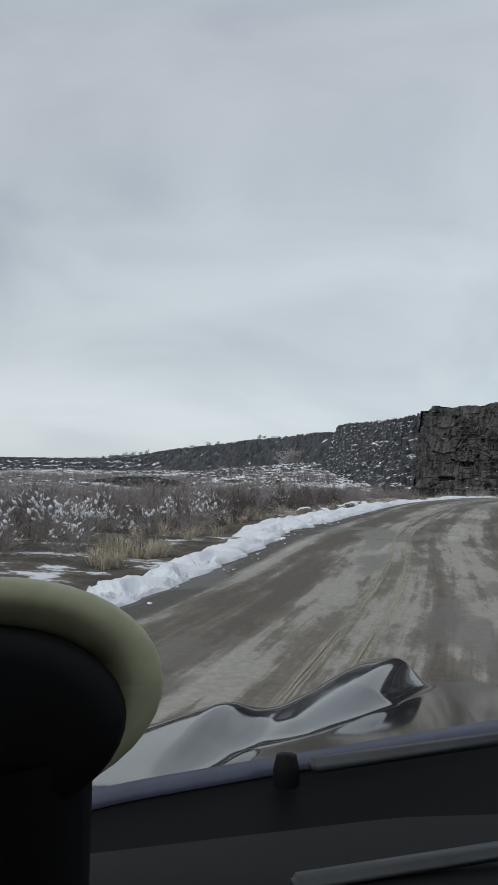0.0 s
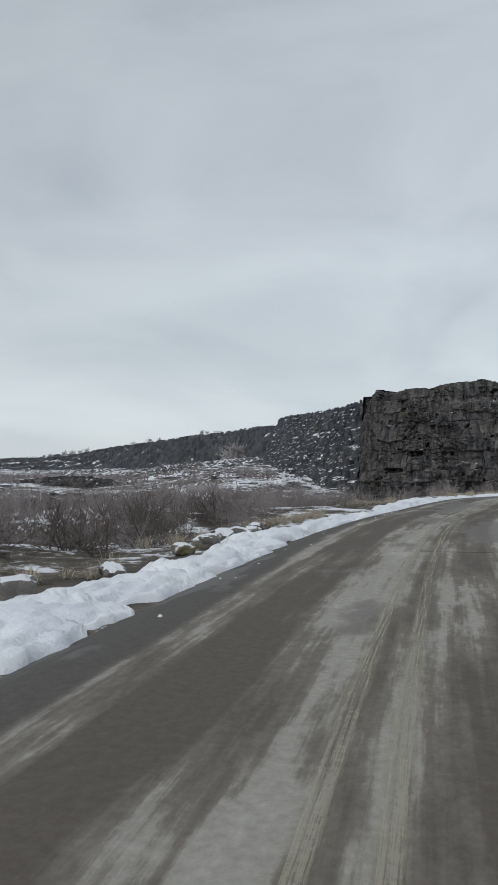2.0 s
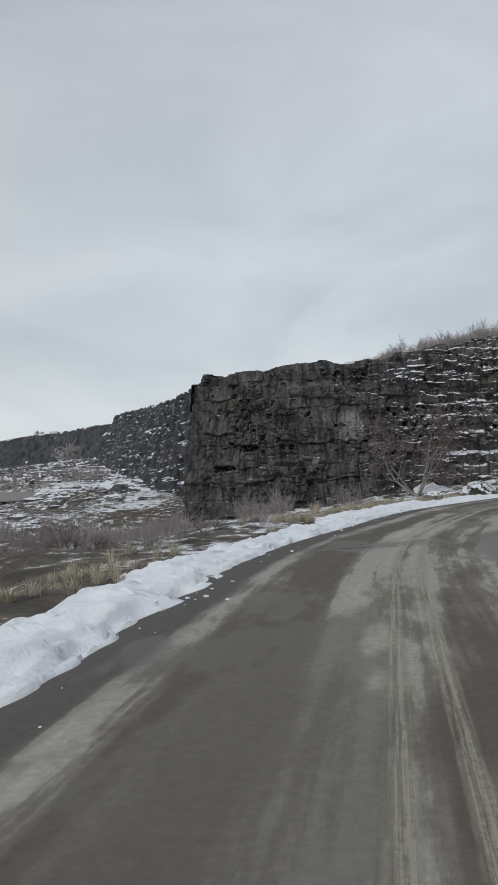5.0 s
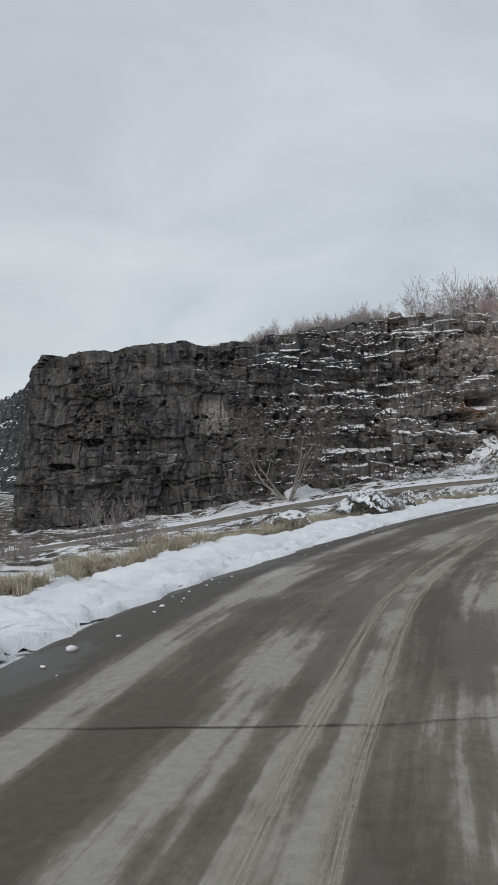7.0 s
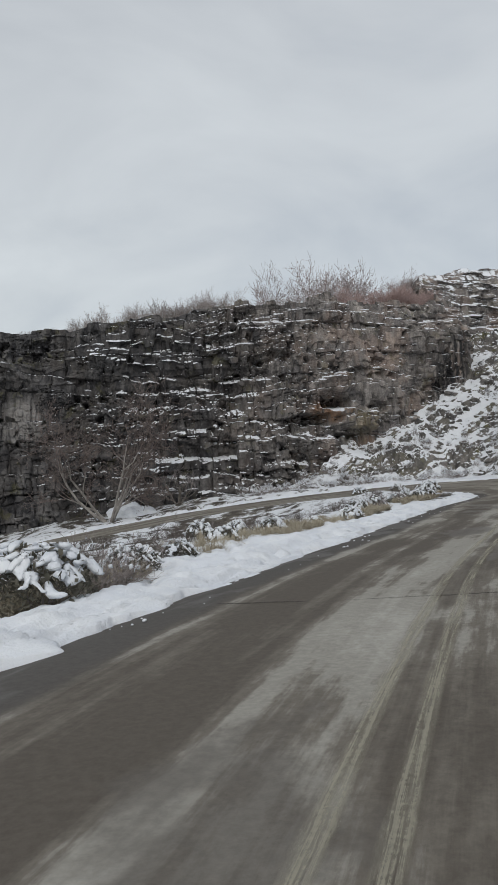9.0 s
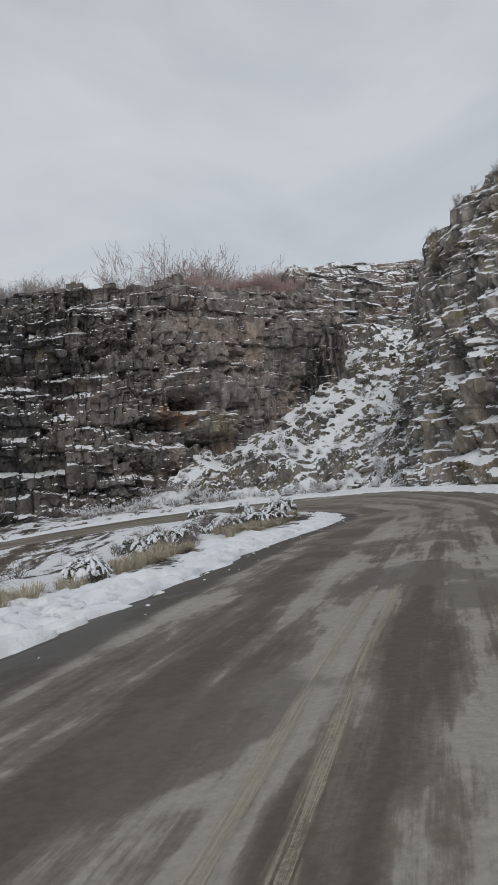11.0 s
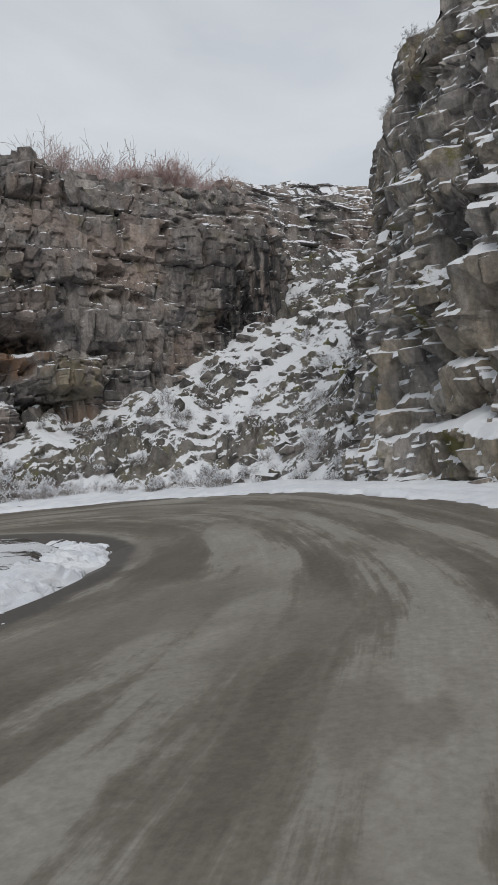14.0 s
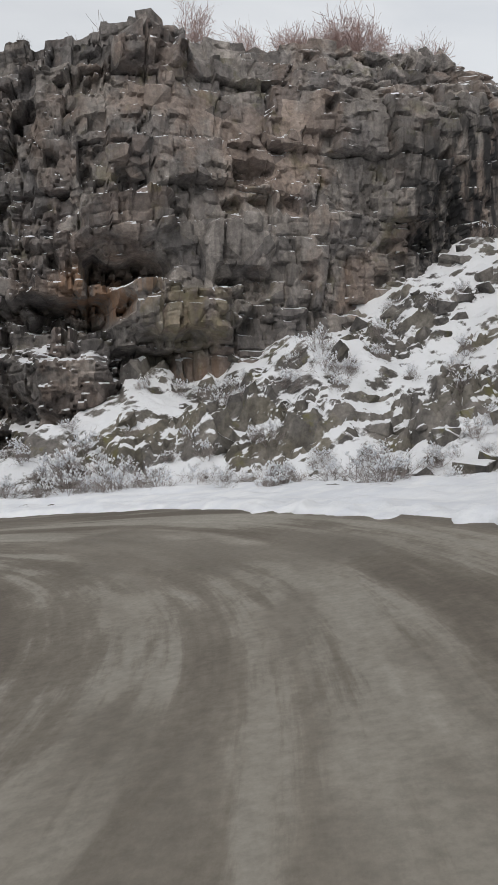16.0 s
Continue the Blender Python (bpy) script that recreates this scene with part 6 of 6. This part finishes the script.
car = thing("car", "black car with a sculpted glossy bonnet standing on the road", "car")
car.matrix_world = Matrix.Translation((1.482, -45.971, 0.02)) @ Matrix.Rotation(math.atan2(0.104, 0.9945), 4, "Z")
MIDX = 0.30
hx = np.linspace(-0.66, 2 * MIDX + 0.66, 160)
mirror = np.abs(hx - MIDX)
rear_y = np.interp(mirror, [0, 0.15, 0.4, 0.65, 0.78, 0.96], [1.36, 1.32, 1.14, 0.98, 0.86, 0.70])
front_y = np.interp(mirror, [0, 0.18, 0.32, 0.56, 0.70, 0.84, 0.92, 0.96], [3.00, 2.98, 2.91, 2.69, 2.57, 2.30, 1.95, 1.70])
for _ in range(3):
    front_y[1:-1] = (front_y[:-2] + front_y[1:-1] * 2 + front_y[2:]) / 4
hb = np.linspace(0, 1, 120)
HX = np.repeat(hx[None], len(hb), 0)
HY = rear_y[None] + (front_y - rear_y)[None] * hb[:, None]
M = np.repeat(mirror[None], len(hb), 0)


def ease(v, lo, hi):
    v = np.clip((v - lo) / (hi - lo), 0, 1)
    return v * v * (3 - 2 * v)


# a falling sheet with a swept blade on each side of the middle, a flatter shoulder beside it, and a fold between both
HZ = 1.03 - 0.205 * (HY - rear_y[None]) - 0.05 * (M / 0.96) ** 4
run = ease(HY, 1.35, 2.65)
off_blade = M - np.interp(HY, [1.2, 1.5, 2.0, 2.7], [0.72, 0.60, 0.46, 0.34])
HZ = HZ + (0.015 + 0.10 * run) * np.exp(-((off_blade / 0.115) ** 4)) * ease(HY, 1.25, 1.6) * (1 - ease(HY, 2.55, 2.85))
HZ = HZ + 0.065 * ease(HY, 0.9, 1.45) * (1 - ease(HY, 1.45, 1.95)) * ease(M, 0.56, 0.66)
HZ = HZ - 0.10 * np.clip((hb[:, None] - 0.96) / 0.04, 0, 1) ** 2
smooth_part("hood", np.stack([HX, HY, HZ], -1), CAR_PAINT, car, "glossy black hood with raised creases", 0.012)
# cowl trim behind the hood
ct = np.linspace(-0.50, 2 * MIDX + 0.50, 60)
cm = np.abs(ct - MIDX)
cy = np.interp(cm, [0, 0.15, 0.4, 0.65, 0.80], [1.35, 1.31, 1.13, 0.97, 0.84])
smooth_part("cowl_trim", np.stack([np.stack([ct, cy - 0.035 + 0.0 * ct, 1.045 + 0 * ct - 0.03 * (cm / 0.8) ** 2], -1), np.stack([ct, cy - 0.012, 1.062 + 0 * ct - 0.03 * (cm / 0.8) ** 2], -1), np.stack([ct, cy + 0.006, 1.045 + 0 * ct - 0.03 * (cm / 0.8) ** 2], -1)]), BLUE_TRIM, car, "blue-grey trim strip", 0.006)
smooth_part("cowl", np.stack([np.stack([ct, cy - 0.48, 0.99 - 0.02 * cm], -1), np.stack([ct, cy - 0.2, 1.0 - 0.02 * cm], -1), np.stack([ct, cy - 0.03, 1.043 - 0.03 * (cm / 0.8) ** 2], -1), np.stack([ct, cy + 0.10, 0.985 - 0.05 * cm], -1)]), BLACK_PLASTIC, car, "black plastic cowl panel", 0.01)
for x0, y0, x1, y1 in ((-0.12, 1.04, 0.17, 1.24), (0.34, 1.27, 0.66, 1.13)):
    dx, dy = x1 - x0, y1 - y0
    rounded_box("wiper", (math.hypot(dx, dy), 0.022, 0.018), ((x0 + x1) / 2, (y0 + y1) / 2, 1.055), GREY_PLASTIC, car, "worn grey wiper arm", 0.005, math.atan2(dy, dx))
    lathe("wiper_pivot", [(0, 0.02), (0.014, 0.018), (0.018, 0), (0.018, -0.02)], BLACK_PLASTIC, car, (x0 - 0.03, y0 - 0.02, 1.055), steps=16)
# dashboard
dx_, dk = np.meshgrid(np.linspace(-0.45, 2 * MIDX + 0.45, 40), np.linspace(0, 1, 14))
dm = np.abs(dx_ - MIDX)
dy0 = np.interp(dm, [0, 0.3, 0.75], [1.0, 0.90, 0.66])
smooth_part("dashboard", np.stack([dx_, 0.36 + (dy0 - 0.36) * dk, 1.06 + 0.05 * np.sin(np.pi * dk ** 0.7) - 0.45 * (dk == 0)], -1), BLACK_PLASTIC, car, "black moulded dashboard top", 0.01)
rounded_box("defrost_vent", (0.34, 0.02, 0.012), (0.06, 0.73, 1.105), GREY_PLASTIC, car, "grey defroster slot", 0.004, math.radians(30))
# body shell
sx = np.array([-0.68, 2 * MIDX + 0.68])
ky = np.linspace(-2.35, 2.5, 60)
for s_, x in ((-1, sx[0]), (1, sx[1])):
    kz = np.linspace(0, 1, 12)
    KY, KZ = np.meshgrid(ky, kz)
    bulge = 0.05 * np.sin(np.pi * KZ) * np.clip((2.6 - KY) / 0.8, 0, 1) ** 0.5
    taper = 0.20 * np.clip((KY - 1.6) / 0.9, 0, 1) ** 2 + 0.10 * np.clip((-1.9 - KY) / 0.5, 0, 1) ** 2
    arch = np.maximum(np.clip(1 - ((KY - 1.75) / 0.40) ** 2, 0, 1), np.clip(1 - ((KY + 1.55) / 0.40) ** 2, 0, 1)) ** 0.5
    z0 = 0.26 + 0.46 * arch
    Z = z0 + (0.985 - 0.205 * np.clip(KY - 0.75, 0, 2) - z0) * KZ
    side = np.stack([x + s_ * (bulge - taper), KY, Z], -1)
    smooth_part("side_panel", side, CAR_PAINT, car, thick=0.02 * s_)
for y, s_, high in ((2.93, 1, 0.28), (-2.38, -1, 0.62)):
    fx, fz = np.meshgrid(np.linspace(sx[0] + 0.14, sx[1] - 0.14, 30), np.linspace(0, 1, 10))
    smooth_part("bumper", np.stack([fx, y - s_ * (0.12 * ((fx - MIDX) / 0.75) ** 2 - 0.05 * np.sin(np.pi * fz)), 0.28 + high * fz], -1), CAR_PAINT, car, thick=0.02)
for x in (-0.30, 0.90):
    rounded_box("headlight", (0.24, 0.08, 0.12), (x, 2.40, 0.50), GREY_PLASTIC, car, "clear headlight", 0.03)
    rounded_box("tail_light", (0.16, 0.06, 0.2), (x, -2.36, 0.8), plain("red_lens", (0.3, 0.01, 0.01), 0.2), car, "red tail light", 0.02)
rx, ry = np.meshgrid(np.linspace(-0.42, 2 * MIDX + 0.42, 24), np.linspace(-2.0, 0.10, 30))
smooth_part("roof", np.stack([rx, ry, 1.74 - 0.05 * ((rx - MIDX) / 0.7) ** 2 - 0.05 * ((ry + 0.95) / 1.05) ** 2], -1), CAR_PAINT, car, thick=0.03)
for x0, x1 in ((-0.66, -0.46), (2 * MIDX + 0.66, 2 * MIDX + 0.46)):
    for ya, yb in ((0.72, 0.08), (-0.85, -0.85), (-2.25, -1.95)):
        rod = [(x0, ya, 0.98, x1, yb, 1.68, 0.045, 0.035)]
        child("pillar", sticks("pillar", rod, 8), CAR_PAINT, car)
tail = np.stack(np.meshgrid(np.linspace(-0.5, 2 * MIDX + 0.5, 20), np.linspace(0, 1, 8)), -1)
smooth_part("tailgate", np.stack([tail[..., 0], -2.34 + 0.30 * tail[..., 1] ** 2, 0.88 + 0.14 * tail[..., 1]], -1), CAR_PAINT, car, thick=0.02)
for x in (-0.57, 2 * MIDX + 0.57):
    for y in (1.75, -1.55):
        hub = lathe("wheel", [(0.33, -0.10), (0.36, -0.06), (0.365, 0), (0.36, 0.06), (0.33, 0.10)], RUBBER, car, (x, y, 0.36), "X", "black winter tyre")
        lathe("rim", [(0.0, 0.03), (0.06, 0.05), (0.2, 0.03), (0.24, 0.06), (0.255, 0.09)], METAL, hub, (0, 0, 0), label="grey alloy rim")

mount = thing("dash_mount", "black round dashboard mount with a cream rubber rim", "mount")
mount.matrix_world = car.matrix_world @ Matrix.Translation((-0.154, 0.262, 1.087))
lathe("stem", [(0.0, -0.05), (0.062, -0.05), (0.046, 0.04), (0.041, 0.15), (0.041, 0.26)], BLACK_PLASTIC, mount, (0, 0, 0))
facing = Matrix.Translation((0, 0, 0.276)) @ Matrix.Rotation(math.atan2(0.154, 0.262), 4, "Z") @ Matrix.Diagonal((1, 1, 0.62, 1)) @ Matrix.Rotation(math.radians(82), 4, "X")
lathe("head", [(0.0, 0.016), (0.036, 0.015), (0.046, 0.010), (0.050, 0.0), (0.052, -0.03), (0.0, -0.034)], BLACK_PLASTIC, mount, (0, 0, 0)).matrix_basis = Matrix.Translation((0.004, -0.016, -0.008)) @ facing @ Matrix.Scale(1.12, 4)
lathe("rim", [(0.030, -0.006), (0.048, 0.006), (0.052, 0.013), (0.058, 0.014), (0.065, 0.010), (0.069, 0.0), (0.068, -0.014), (0.060, -0.022), (0.05, -0.024)], CREAM, mount, (0, 0, 0), label="cream rubber rim").matrix_basis = facing
